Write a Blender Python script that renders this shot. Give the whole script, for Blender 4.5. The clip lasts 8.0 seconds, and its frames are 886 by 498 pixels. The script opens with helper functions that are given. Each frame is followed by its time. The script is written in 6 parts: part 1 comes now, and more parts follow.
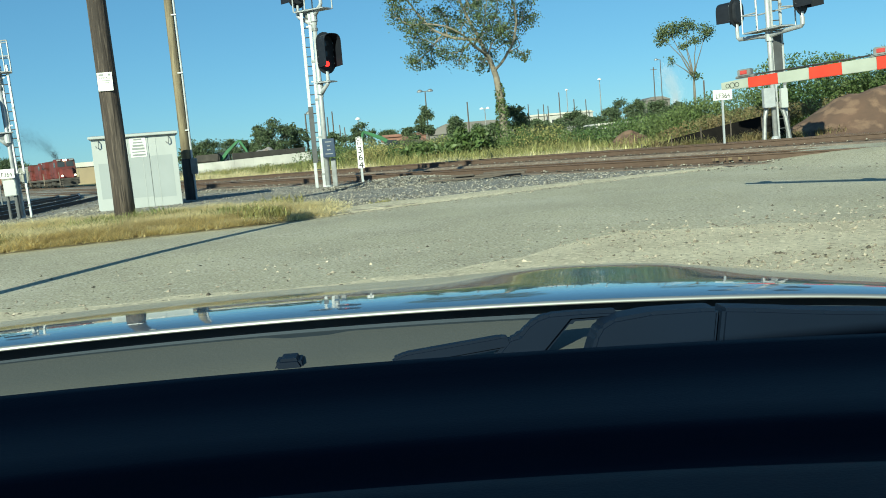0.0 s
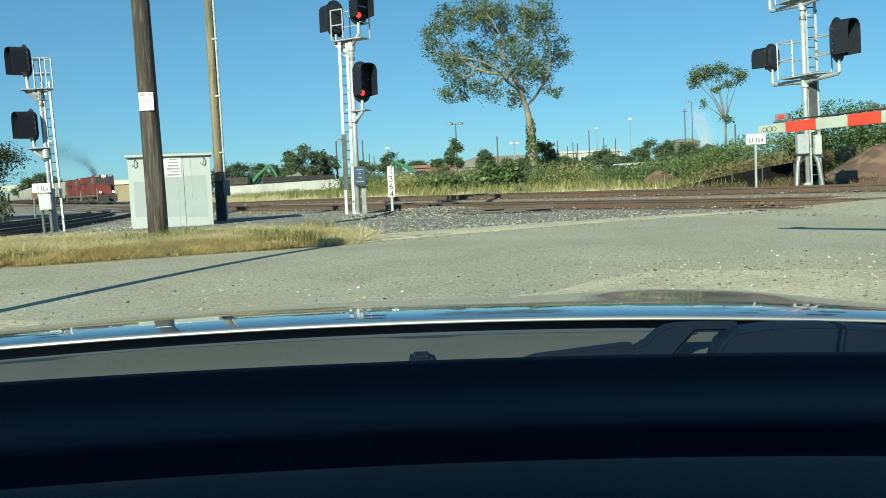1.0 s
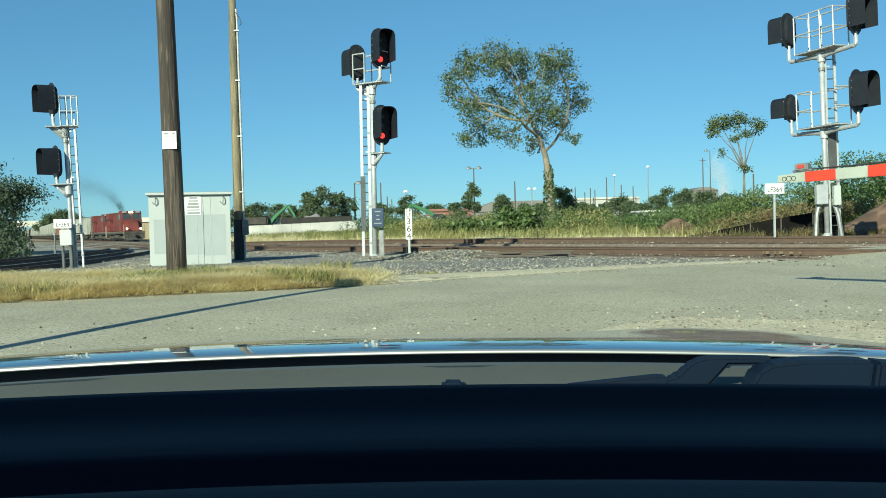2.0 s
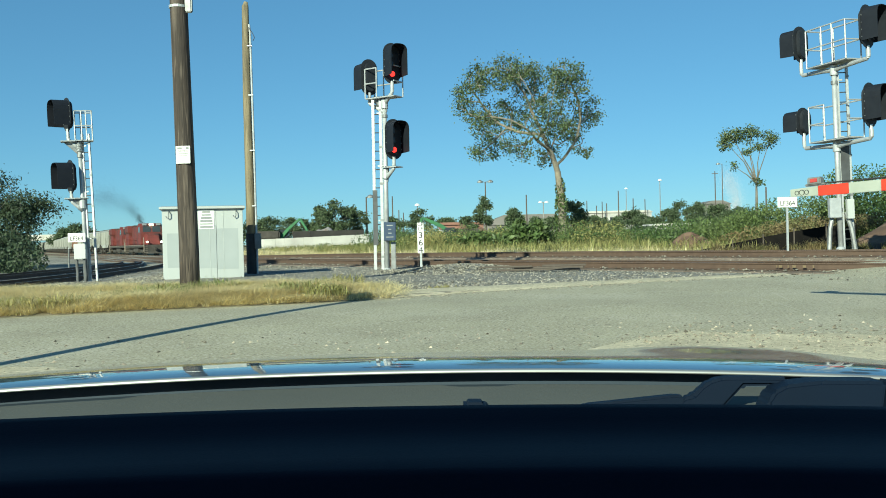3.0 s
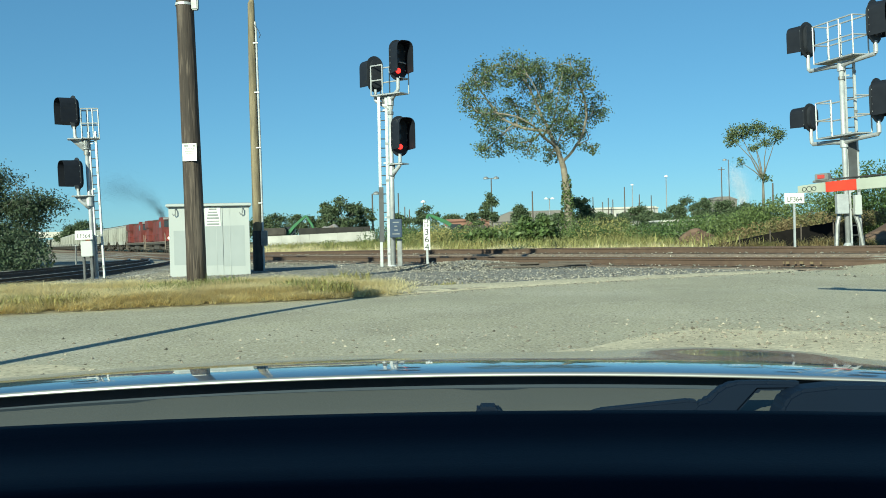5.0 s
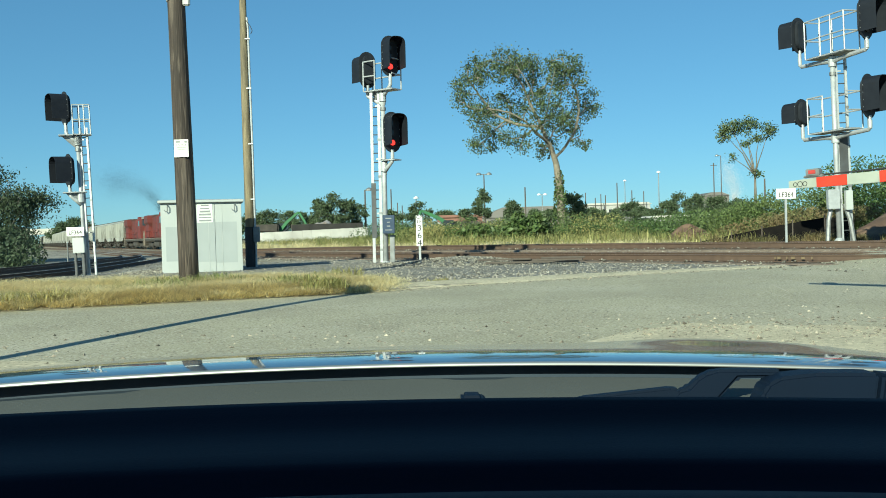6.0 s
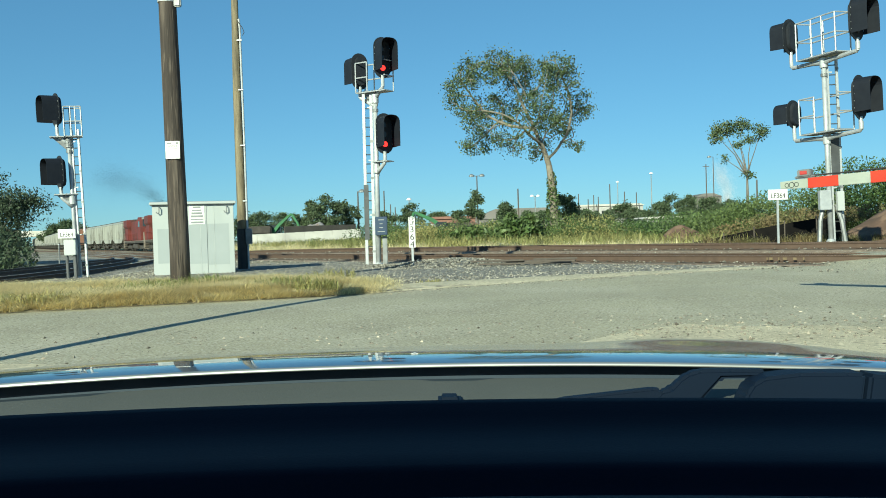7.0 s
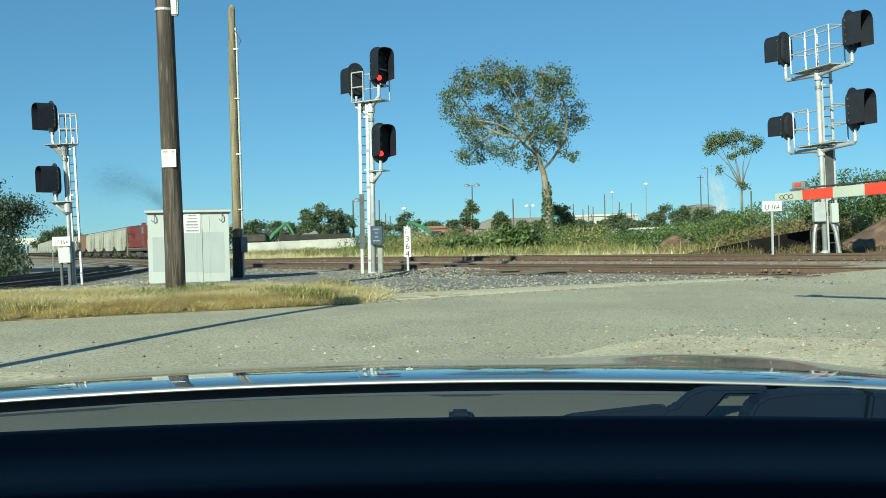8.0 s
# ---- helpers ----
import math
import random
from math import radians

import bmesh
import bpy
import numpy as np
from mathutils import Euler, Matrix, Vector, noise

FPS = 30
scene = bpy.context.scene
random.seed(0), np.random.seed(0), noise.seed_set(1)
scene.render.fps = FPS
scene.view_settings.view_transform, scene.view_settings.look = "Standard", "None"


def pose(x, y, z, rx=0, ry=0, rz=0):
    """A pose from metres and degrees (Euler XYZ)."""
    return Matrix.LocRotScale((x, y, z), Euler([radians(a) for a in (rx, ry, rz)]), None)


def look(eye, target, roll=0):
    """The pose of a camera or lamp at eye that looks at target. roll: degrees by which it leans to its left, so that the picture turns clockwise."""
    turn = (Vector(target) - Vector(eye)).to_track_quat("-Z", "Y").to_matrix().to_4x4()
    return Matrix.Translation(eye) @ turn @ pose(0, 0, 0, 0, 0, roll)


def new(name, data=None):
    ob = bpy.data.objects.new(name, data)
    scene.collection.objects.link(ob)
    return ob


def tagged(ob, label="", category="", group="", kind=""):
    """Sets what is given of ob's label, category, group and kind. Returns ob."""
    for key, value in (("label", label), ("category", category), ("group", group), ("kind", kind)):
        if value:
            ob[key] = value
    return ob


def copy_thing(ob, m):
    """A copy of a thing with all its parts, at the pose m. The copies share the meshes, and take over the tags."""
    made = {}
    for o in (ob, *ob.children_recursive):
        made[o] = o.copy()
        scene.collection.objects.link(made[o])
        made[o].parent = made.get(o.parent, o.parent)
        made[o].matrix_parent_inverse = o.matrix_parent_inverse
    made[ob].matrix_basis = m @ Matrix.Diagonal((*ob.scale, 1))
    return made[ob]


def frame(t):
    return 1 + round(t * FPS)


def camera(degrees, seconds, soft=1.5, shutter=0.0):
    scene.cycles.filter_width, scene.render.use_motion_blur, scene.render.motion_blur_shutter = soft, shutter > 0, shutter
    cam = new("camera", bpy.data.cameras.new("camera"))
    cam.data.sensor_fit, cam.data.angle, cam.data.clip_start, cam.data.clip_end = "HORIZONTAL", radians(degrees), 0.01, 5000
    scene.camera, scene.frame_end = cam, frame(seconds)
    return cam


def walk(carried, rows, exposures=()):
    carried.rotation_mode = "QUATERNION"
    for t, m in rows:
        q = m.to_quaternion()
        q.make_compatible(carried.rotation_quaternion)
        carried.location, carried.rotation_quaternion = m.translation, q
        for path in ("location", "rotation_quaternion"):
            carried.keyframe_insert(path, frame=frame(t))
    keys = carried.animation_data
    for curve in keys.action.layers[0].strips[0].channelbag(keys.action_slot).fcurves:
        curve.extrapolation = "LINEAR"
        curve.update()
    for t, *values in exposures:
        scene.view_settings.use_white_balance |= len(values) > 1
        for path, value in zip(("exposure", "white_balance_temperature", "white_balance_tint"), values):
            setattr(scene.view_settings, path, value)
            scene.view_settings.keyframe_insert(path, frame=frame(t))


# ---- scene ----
cam = camera(51.6, 8.0, soft=0.92)
PATH = [
    (0, (0.128, 0.1059, 1.2581), (0.239, 2.0909, 1.0391), -4.9),
    (0.5, (0.1, 0.1122, 1.278), (0.188, 2.1012, 1.088), -3.7),
    (1, (0.03, 0.0676, 1.2457), (0.094, 2.0606, 1.0997), -2.5),
    (1.5, (0.017, 0.0685, 1.2295), (0.065, 2.0665, 1.1385), -1.7),
    (3, (0.003, 0.0346, 1.2424), (0.011, 2.0346, 1.2224), -1.4),
    (3.5, (0.004, 0.0528, 1.241), (0.003, 2.0528, 1.22), -1.5),
    (4, (0.001, 0.0475, 1.2417), (-0.005, 2.0465, 1.2187), -1.5),
    (4.5, (-0.005, 0.0407, 1.2518), (-0.013, 2.0397, 1.2278), -1.5),
    (6, (0.005, 0.0287, 1.2441), (0.015, 2.0277, 1.2081), -1.6),
    (6.5, (0.012, 0.0389, 1.2439), (0.03, 2.0379, 1.2059), -1.7),
    (7, (0.02, 0.0503, 1.2398), (0.045, 2.0503, 1.2068), -1.7),
    (7.5, (0.017, 0.0429, 1.2428), (0.048, 2.0429, 1.2188), -1.6),
    (8, (0.004, 0.0303, 1.2497), (0.041, 2.0303, 1.2367), -1.4),
]
walk(cam, [(t, look(eye, target, roll)) for t, eye, target, roll in PATH])

# ---------------------------------------------------------------- light
SUN_EL, SUN_DIR = radians(24), Vector((-0.433, -0.902, 0)).normalized()
world = bpy.data.worlds.new("sky")
scene.world = world
world.use_nodes = True
wn = world.node_tree.nodes
sky = wn.new("ShaderNodeTexSky")
sky.sky_type, sky.sun_disc = "NISHITA", False
sky.sun_elevation = SUN_EL
sky.sun_rotation = math.atan2(SUN_DIR.x, SUN_DIR.y)
sky.air_density, sky.dust_density, sky.ozone_density = 1.0, 0.1, 3.0
sky.altitude = 1500
flat = wn.new("ShaderNodeGamma")
flat.inputs[1].default_value = 0.66
tint = wn.new("ShaderNodeMix")
tint.data_type, tint.blend_type = "RGBA", "MULTIPLY"
tint.inputs[0].default_value = 1.0
tint.inputs[7].default_value = (0.655, 0.975, 1.125, 1)
world.node_tree.links.new(sky.outputs[0], flat.inputs[0])
world.node_tree.links.new(flat.outputs[0], tint.inputs[6])
world.node_tree.links.new(tint.outputs[2], wn["Background"].inputs[0])
wn["Background"].inputs[1].default_value = 0.102
sun = new("sun", bpy.data.lights.new("sun", "SUN"))
sun.data.energy, sun.data.angle, sun.data.color = 5.0, radians(0.5), (1.0, 0.90, 0.65)
sun.matrix_world = look((0, 0, 0), -(SUN_DIR * math.cos(SUN_EL) + Vector((0, 0, math.sin(SUN_EL)))))
scene.view_settings.exposure = 0.62
scene.view_settings.use_white_balance = True
scene.view_settings.white_balance_temperature, scene.view_settings.white_balance_tint = 5600, -6


# ---------------------------------------------------------------- materials
def material(name, colour, rough=0.7, metal=0.0, other=None, scale=8.0, detail=6.0, bump=0.0, bump_scale=60.0,
             island=0.0, each=0.0, coat=0.0, emit=None, spots=None, spot_scale=2.0, spot_amount=0.5, stretch=(1, 1, 1), translucent=0.0, spec=0.5, grain=None, grain_scale=30.0):
    """Two scales of variation: a broad one between colour and other, spots of a third colour, fine bump."""
    m = bpy.data.materials.new(name)
    m.use_nodes = True
    n, l = m.node_tree.nodes, m.node_tree.links
    b = n["Principled BSDF"]
    b.inputs["Roughness"].default_value, b.inputs["Metallic"].default_value = rough, metal
    b.inputs["Coat Weight"].default_value, b.inputs["Coat Roughness"].default_value = coat, 0.04
    b.inputs["Specular IOR Level"].default_value = spec
    where = n.new("ShaderNodeTexCoord")
    mapped = n.new("ShaderNodeMapping")
    mapped.inputs["Scale"].default_value = stretch
    l.new(where.outputs["Object"], mapped.inputs[0])

    def noised(s, d):
        t = n.new("ShaderNodeTexNoise")
        t.inputs["Scale"].default_value, t.inputs["Detail"].default_value = s, d
        l.new(mapped.outputs[0], t.inputs["Vector"])
        return t

    def ramped(source, lo, hi):
        r = n.new("ShaderNodeMapRange")
        r.inputs[1].default_value, r.inputs[2].default_value = lo, hi
        l.new(source, r.inputs[0])
        return r.outputs[0]

    def mixed(fac, a, c):
        x = n.new("ShaderNodeMix")
        x.data_type = "RGBA"
        if isinstance(fac, float):
            x.inputs[0].default_value = fac
        else:
            l.new(fac, x.inputs[0])
        for socket, value in ((x.inputs[6], a), (x.inputs[7], c)):
            if isinstance(value, tuple):
                socket.default_value = (*value, 1)
            else:
                l.new(value, socket)
        return x.outputs[2]

    other = other or tuple(c * 0.78 for c in colour)
    out = mixed(ramped(noised(scale, detail).outputs[0], 0.33, 0.67), colour, other)
    if spots:
        lo = 0.5 + (0.5 - spot_amount) * 0.5
        out = mixed(ramped(noised(spot_scale, 8.0).outputs[0], lo, lo + 0.14), out, spots)
    if grain:
        g = noised(grain_scale, 3.0).outputs[0]
        out = mixed(ramped(g, 0.56, 0.68), out, grain[0])
        out = mixed(ramped(g, 0.44, 0.33), out, grain[1])
    if island or each:
        if island:
            rnd = n.new("ShaderNodeNewGeometry").outputs["Random Per Island"]
        else:
            rnd = n.new("ShaderNodeObjectInfo").outputs["Random"]
        hsv = n.new("ShaderNodeHueSaturation")
        r = n.new("ShaderNodeMapRange")
        a = island or each
        r.inputs[3].default_value, r.inputs[4].default_value = 1 - a, 1 + a
        l.new(rnd, r.inputs[0])
        l.new(r.outputs[0], hsv.inputs["Value"])
        l.new(out, hsv.inputs["Color"])
        out = hsv.outputs[0]
    l.new(out, b.inputs["Base Color"])
    if bump:
        bn = n.new("ShaderNodeBump")
        bn.inputs["Strength"].default_value, bn.inputs["Distance"].default_value = bump, 0.02
        l.new(noised(bump_scale, 5.0).outputs[0], bn.inputs["Height"])
        l.new(bn.outputs[0], b.inputs["Normal"])
    if emit:
        b.inputs["Emission Color"].default_value, b.inputs["Emission Strength"].default_value = (*emit[:3], 1), emit[3]
    if translucent:
        tr = n.new("ShaderNodeBsdfTranslucent")
        l.new(out, tr.inputs[0])
        ms = n.new("ShaderNodeMixShader")
        ms.inputs[0].default_value = translucent
        l.new(b.outputs[0], ms.inputs[1])
        l.new(tr.outputs[0], ms.inputs[2])
        l.new(ms.outputs[0], n["Material Output"].inputs[0])
    return m


M_ROAD = material("worn_asphalt", (0.42, 0.39, 0.28), 0.93, other=(0.345, 0.318, 0.232), scale=0.6, bump=0.5, bump_scale=90, spots=(0.44, 0.41, 0.31), spot_scale=0.35, spot_amount=0.5, spec=0.2, grain=((0.56, 0.53, 0.445), (0.18, 0.17, 0.145)), grain_scale=32)
M_SAND = material("sandy_gravel", (0.59, 0.53, 0.38), 0.95, other=(0.45, 0.40, 0.285), scale=1.3, bump=0.7, bump_scale=70, spots=(0.36, 0.325, 0.24), spot_scale=5.0, spot_amount=0.25, spec=0.2, grain=((0.70, 0.63, 0.47), (0.33, 0.295, 0.22)), grain_scale=18)
M_DIRT = material("dusty_dirt", (0.33, 0.29, 0.21), 0.95, other=(0.25, 0.225, 0.17), scale=0.7, bump=0.8, bump_scale=25, spots=(0.20, 0.19, 0.15), spot_scale=3.0, spec=0.2)
M_BALLAST = material("ballast_bed", (0.22, 0.21, 0.185), 0.95, other=(0.17, 0.16, 0.145), scale=9.0, bump=1.0, bump_scale=16, spots=(0.42, 0.41, 0.38), spot_scale=14.0, spot_amount=0.4, spec=0.2, grain=((0.40, 0.385, 0.34), (0.06, 0.057, 0.052)), grain_scale=9)
M_STONE = material("ballast_stone", (0.29, 0.27, 0.225), 0.9, other=(0.15, 0.138, 0.118), scale=5, island=0.65, spec=0.2)
M_YARD = material("stained_yard_gravel", (0.34, 0.315, 0.26), 0.95, other=(0.13, 0.11, 0.085), scale=0.22, stretch=(1, 0.5, 1), bump=1.0, bump_scale=12, spots=(0.44, 0.42, 0.36), spot_scale=0.5, spot_amount=0.5, spec=0.2, grain=((0.40, 0.37, 0.31), (0.08, 0.07, 0.058)), grain_scale=6)
M_PEBBLE = material("pale_pebble", (0.36, 0.315, 0.24), 0.9, other=(0.15, 0.13, 0.105), scale=5, island=0.7, spec=0.2)
M_KERB = material("weathered_concrete", (0.40, 0.37, 0.30), 0.92, other=(0.30, 0.275, 0.22), scale=2.0, bump=0.5, bump_scale=40, spots=(0.2, 0.185, 0.15), spot_scale=4, spec=0.2)
M_BED = material("rust_stained_ballast", (0.24, 0.19, 0.145), 0.95, other=(0.15, 0.115, 0.09), scale=5.0, bump=1.0, bump_scale=16, spots=(0.34, 0.31, 0.27), spot_scale=11.0, spot_amount=0.35, spec=0.2)
M_RAIL = material("rusty_rail", (0.110, 0.073, 0.052), 0.8, 0.1, other=(0.085, 0.055, 0.04), scale=5.0, bump=0.3, bump_scale=60)
M_RAILTOP = material("polished_rail_head", (0.42, 0.38, 0.35), 0.35, 0.9, other=(0.3, 0.26, 0.23), scale=3.0)
M_TIE = material("dark_tie_wood", (0.085, 0.065, 0.05), 0.9, other=(0.14, 0.11, 0.09), scale=4, bump=0.6, bump_scale=40, each=0.3)
M_DRYGRASS = material("dry_grass", (0.84, 0.75, 0.45), 0.8, other=(0.75, 0.65, 0.37), scale=0.8, island=0.35, spots=(0.42, 0.43, 0.18), spot_scale=0.9, spot_amount=0.3, translucent=0.45)
M_WEED = material("green_weeds", (0.22, 0.25, 0.08), 0.8, other=(0.38, 0.33, 0.13), scale=0.25, island=0.4, translucent=0.3)
M_FIELD = material("field_soil", (0.16, 0.15, 0.06), 0.95, other=(0.27, 0.21, 0.10), scale=0.2, bump=0.8, bump_scale=4)
M_LEAF = material("tree_leaves", (0.080, 0.116, 0.046), 0.55, other=(0.130, 0.165, 0.070), scale=0.5, island=0.6, translucent=0.3)
M_BUSH = material("bush_leaves", (0.075, 0.125, 0.036), 0.55, other=(0.155, 0.195, 0.065), scale=0.3, island=0.5, translucent=0.3)
# leaf green lifted and blued, with distance haze in the colour
M_FARLEAF = material("hazed_far_leaves", (0.085, 0.12, 0.058), 0.7, other=(0.12, 0.155, 0.075), scale=0.15, island=0.45, translucent=0.35)
M_BROWNWEED = material("browned_weeds", (0.23, 0.165, 0.085), 0.85, other=(0.15, 0.15, 0.06), scale=0.9, island=0.5, translucent=0.2)
M_GREYBARK = material("grey_bark", (0.19, 0.17, 0.14), 0.9, other=(0.12, 0.105, 0.085), scale=3.0, bump=0.7, bump_scale=14)
M_GUARD = material("dark_guard_steel", (0.10, 0.105, 0.11), 0.6, 0.4, other=(0.07, 0.072, 0.075), scale=3.0)
M_DARKLEAF = material("dense_dark_leaves", (0.036, 0.058, 0.030), 0.65, other=(0.06, 0.082, 0.038), scale=0.4, island=0.5, translucent=0.2)
M_BARK = material("pale_bark", (0.27, 0.235, 0.18), 0.9, other=(0.17, 0.145, 0.11), scale=3.0, bump=0.7, bump_scale=14)
M_POLE = material("creosoted_pole", (0.055, 0.042, 0.034), 0.85, other=(0.036, 0.028, 0.023), scale=7.0, stretch=(1, 1, 0.06), bump=0.7, bump_scale=30, spots=(0.13, 0.105, 0.085), spot_scale=5, grain=((0.11, 0.088, 0.07), (0.03, 0.023, 0.019)), grain_scale=34)
M_POLE2 = material("pale_treated_pole", (0.27, 0.225, 0.135), 0.85, other=(0.15, 0.12, 0.075), scale=9.0, stretch=(1, 1, 0.12), bump=0.7, bump_scale=30, spots=(0.12, 0.10, 0.065), spot_scale=6, spot_amount=0.5)
M_BLACK = material("black_sleeve", (0.022, 0.022, 0.024), 0.7, other=(0.04, 0.038, 0.036), scale=5)
M_GALV = material("galvanised_steel", (0.50, 0.515, 0.52), 0.5, 0.3, other=(0.40, 0.41, 0.42), scale=6.0, spots=(0.36, 0.36, 0.35), spot_scale=3, spot_amount=0.3)
M_DARKSTEEL = material("dull_steel", (0.30, 0.31, 0.31), 0.55, 0.5, other=(0.2, 0.2, 0.2), scale=5.0)
M_SIGNALBLACK = material("signal_black", (0.0085, 0.0105, 0.0165), 0.6, other=(0.012, 0.0145, 0.021), scale=4, spec=0.3)
# the same signal black, lightened as the sun shows it on the plates
M_SUNPLATE = material("signal_black_sunlit", (0.017, 0.020, 0.026), 0.6, other=(0.024, 0.027, 0.034), scale=4, spec=0.3)
M_REDLENS = material("red_signal_lens", (0.5, 0.01, 0.01), 0.3, emit=(1.0, 0.03, 0.02, 1.5))
M_DARKLENS = material("unlit_lens", (0.03, 0.03, 0.035), 0.12)
M_WHITE = material("white_sign_paint", (0.78, 0.78, 0.75), 0.6, other=(0.66, 0.66, 0.62), scale=3)
M_CABINET = material("white_cabinet_paint", (0.455, 0.475, 0.462), 0.5, other=(0.41, 0.43, 0.418), scale=1.2, spots=(0.42, 0.40, 0.33), spot_scale=2.5, spot_amount=0.12, stretch=(1, 1, 0.4))
M_LETTER = material("black_lettering", (0.02, 0.02, 0.02), 0.6)
M_GREYBAR = material("faded_print", (0.30, 0.31, 0.31), 0.7)
M_REDTAPE = material("red_reflective_tape", (0.58, 0.05, 0.022), 0.4, other=(0.48, 0.04, 0.02), scale=4)
M_GATEWHITE = material("dingy_white_tape", (0.38, 0.405, 0.35), 0.45, other=(0.32, 0.34, 0.29), scale=4)
M_LAMPRED = material("gate_lamp_red", (0.45, 0.06, 0.05), 0.25)
M_LOCO = material("red_locomotive_paint", (0.165, 0.030, 0.024), 0.65, other=(0.105, 0.024, 0.02), scale=0.6, spots=(0.085, 0.034, 0.028), spot_scale=0.55, spot_amount=0.5)
M_GRIME = material("grimy_running_gear", (0.040, 0.036, 0.032), 0.9, other=(0.070, 0.062, 0.054), scale=1.5)
M_CABGLASS = material("cab_glass", (0.05, 0.06, 0.065), 0.08)
M_HEADLIGHT = material("lit_headlight", (0.9, 0.85, 0.7), 0.3, emit=(1.0, 0.82, 0.5, 3.5))
M_HANDRAIL = material("pale_handrail", (0.24, 0.20, 0.16), 0.5)
M_HOPPER = material("grey_hopper_paint", (0.36, 0.36, 0.32), 0.7, other=(0.27, 0.275, 0.25), scale=0.5, spots=(0.12, 0.105, 0.085), spot_scale=0.5, spot_amount=0.35, stretch=(1, 1, 0.4), each=0.15)
M_RUSTHOPPER = material("brown_hopper_paint", (0.23, 0.115, 0.07), 0.75, other=(0.16, 0.085, 0.055), scale=0.5)
M_CONCRETE = material("pale_concrete", (0.56, 0.54, 0.48), 0.85, other=(0.44, 0.42, 0.37), scale=0.4)
M_WHITEWALL = material("white_block_wall", (0.48, 0.47, 0.44), 0.8, other=(0.34, 0.33, 0.31), scale=0.5, spots=(0.3, 0.3, 0.27), spot_scale=0.7, spot_amount=0.3)
M_DARKFENCE = material("dark_screen_fence", (0.020, 0.019, 0.018), 0.9, other=(0.034, 0.031, 0.028), scale=1)
M_SILT = material("black_silt_fabric", (0.006, 0.0055, 0.0055), 0.9, other=(0.012, 0.0105, 0.0095), scale=2.0, bump=0.4, bump_scale=8, spec=0.1)
M_REDEARTH = material("reddish_earth", (0.135, 0.08, 0.055), 0.95, other=(0.085, 0.055, 0.04), scale=0.9, bump=1.0, bump_scale=5, spots=(0.19, 0.12, 0.08), spot_scale=1.6)
M_EXCAV = material("green_machine_paint", (0.040, 0.165, 0.058), 0.65, other=(0.034, 0.12, 0.046), scale=1.0)
M_SCRAP = material("heaped_scrap_metal", (0.36, 0.34, 0.33), 0.6, 0.3, other=(0.22, 0.17, 0.14), scale=2.0, island=0.5)
M_ROOFGREY = material("grey_metal_roof", (0.19, 0.175, 0.16), 0.7, other=(0.15, 0.14, 0.13), scale=0.2)
M_MARK = material("faded_yellow_paint", (0.19, 0.14, 0.08), 0.8)
M_BRICKRED = material("red_brown_wall", (0.25, 0.13, 0.095), 0.85, other=(0.19, 0.10, 0.075), scale=0.3)
M_OCHRE = material("ochre_wall", (0.30, 0.24, 0.15), 0.8, other=(0.25, 0.20, 0.125), scale=0.3)
M_DARKWIN = material("dark_window", (0.04, 0.045, 0.05), 0.15)
M_FARPOLE = material("far_pole_wood", (0.11, 0.09, 0.075), 0.85)
M_LAMPHEAD = material("white_lamp_head", (0.75, 0.76, 0.76), 0.35)
M_HOOD = material("dark_grey_car_paint", (0.125, 0.132, 0.132), 0.34, 0.8, other=(0.118, 0.125, 0.125), scale=2.0, coat=1.0)
# hood paint made far paler and rougher, to draw the sun's glint
M_HOODGLINT = material("hood_edge_glint", (0.55, 0.56, 0.55), 0.5, 0.85, other=(0.38, 0.39, 0.38), scale=3.0)
M_COWL = material("grey_cowl_plastic", (0.092, 0.097, 0.089), 0.75, other=(0.083, 0.088, 0.080), scale=3.0, bump=0.06, bump_scale=300, spec=0.18)
# black rubber raised towards blue: the windscreen's reflection lies in the colour
M_RUBBER = material("veiled_rubber", (0.034, 0.049, 0.070), 0.65, other=(0.028, 0.041, 0.060), scale=5, spec=0.3)
M_CASE = material("blue_grey_case_paint", (0.036, 0.062, 0.115), 0.65, other=(0.028, 0.048, 0.09), scale=4)
# black plastic with the glass's bluish veil mixed into its colour
M_WIPER = material("satin_wiper_veiled", (0.0050, 0.0115, 0.027), 0.6, other=(0.0042, 0.0095, 0.022), scale=6, spec=0.15)
M_DASH = material("black_dash_vinyl", (0.0011, 0.0028, 0.0115), 0.6, other=(0.0009, 0.0023, 0.0095), scale=6.0, bump=0.05, bump_scale=500, spec=0.105)
M_HEADLINER = material("grey_headliner", (0.16, 0.16, 0.155), 0.95, other=(0.14, 0.14, 0.135), scale=4)
M_SCRAPE = material("scraped_asphalt", (0.55, 0.52, 0.42), 0.9, other=(0.45, 0.425, 0.34), scale=6.0, spec=0.2)
M_SOOT = material("thin_soot", (0.035, 0.035, 0.04), 1.0, other=(0.06, 0.06, 0.065), scale=0.4, spec=0.0)
M_STEAM = material("white_steam", (0.82, 0.83, 0.85), 1.0, other=(0.74, 0.75, 0.78), scale=0.05, spec=0.0, translucent=0.4)
M_PATCH = material("greyer_cabinet_patch", (0.36, 0.385, 0.385), 0.6, other=(0.33, 0.355, 0.355), scale=1.5)
M_TYRE = material("tyre_rubber", (0.02, 0.02, 0.02), 0.85)


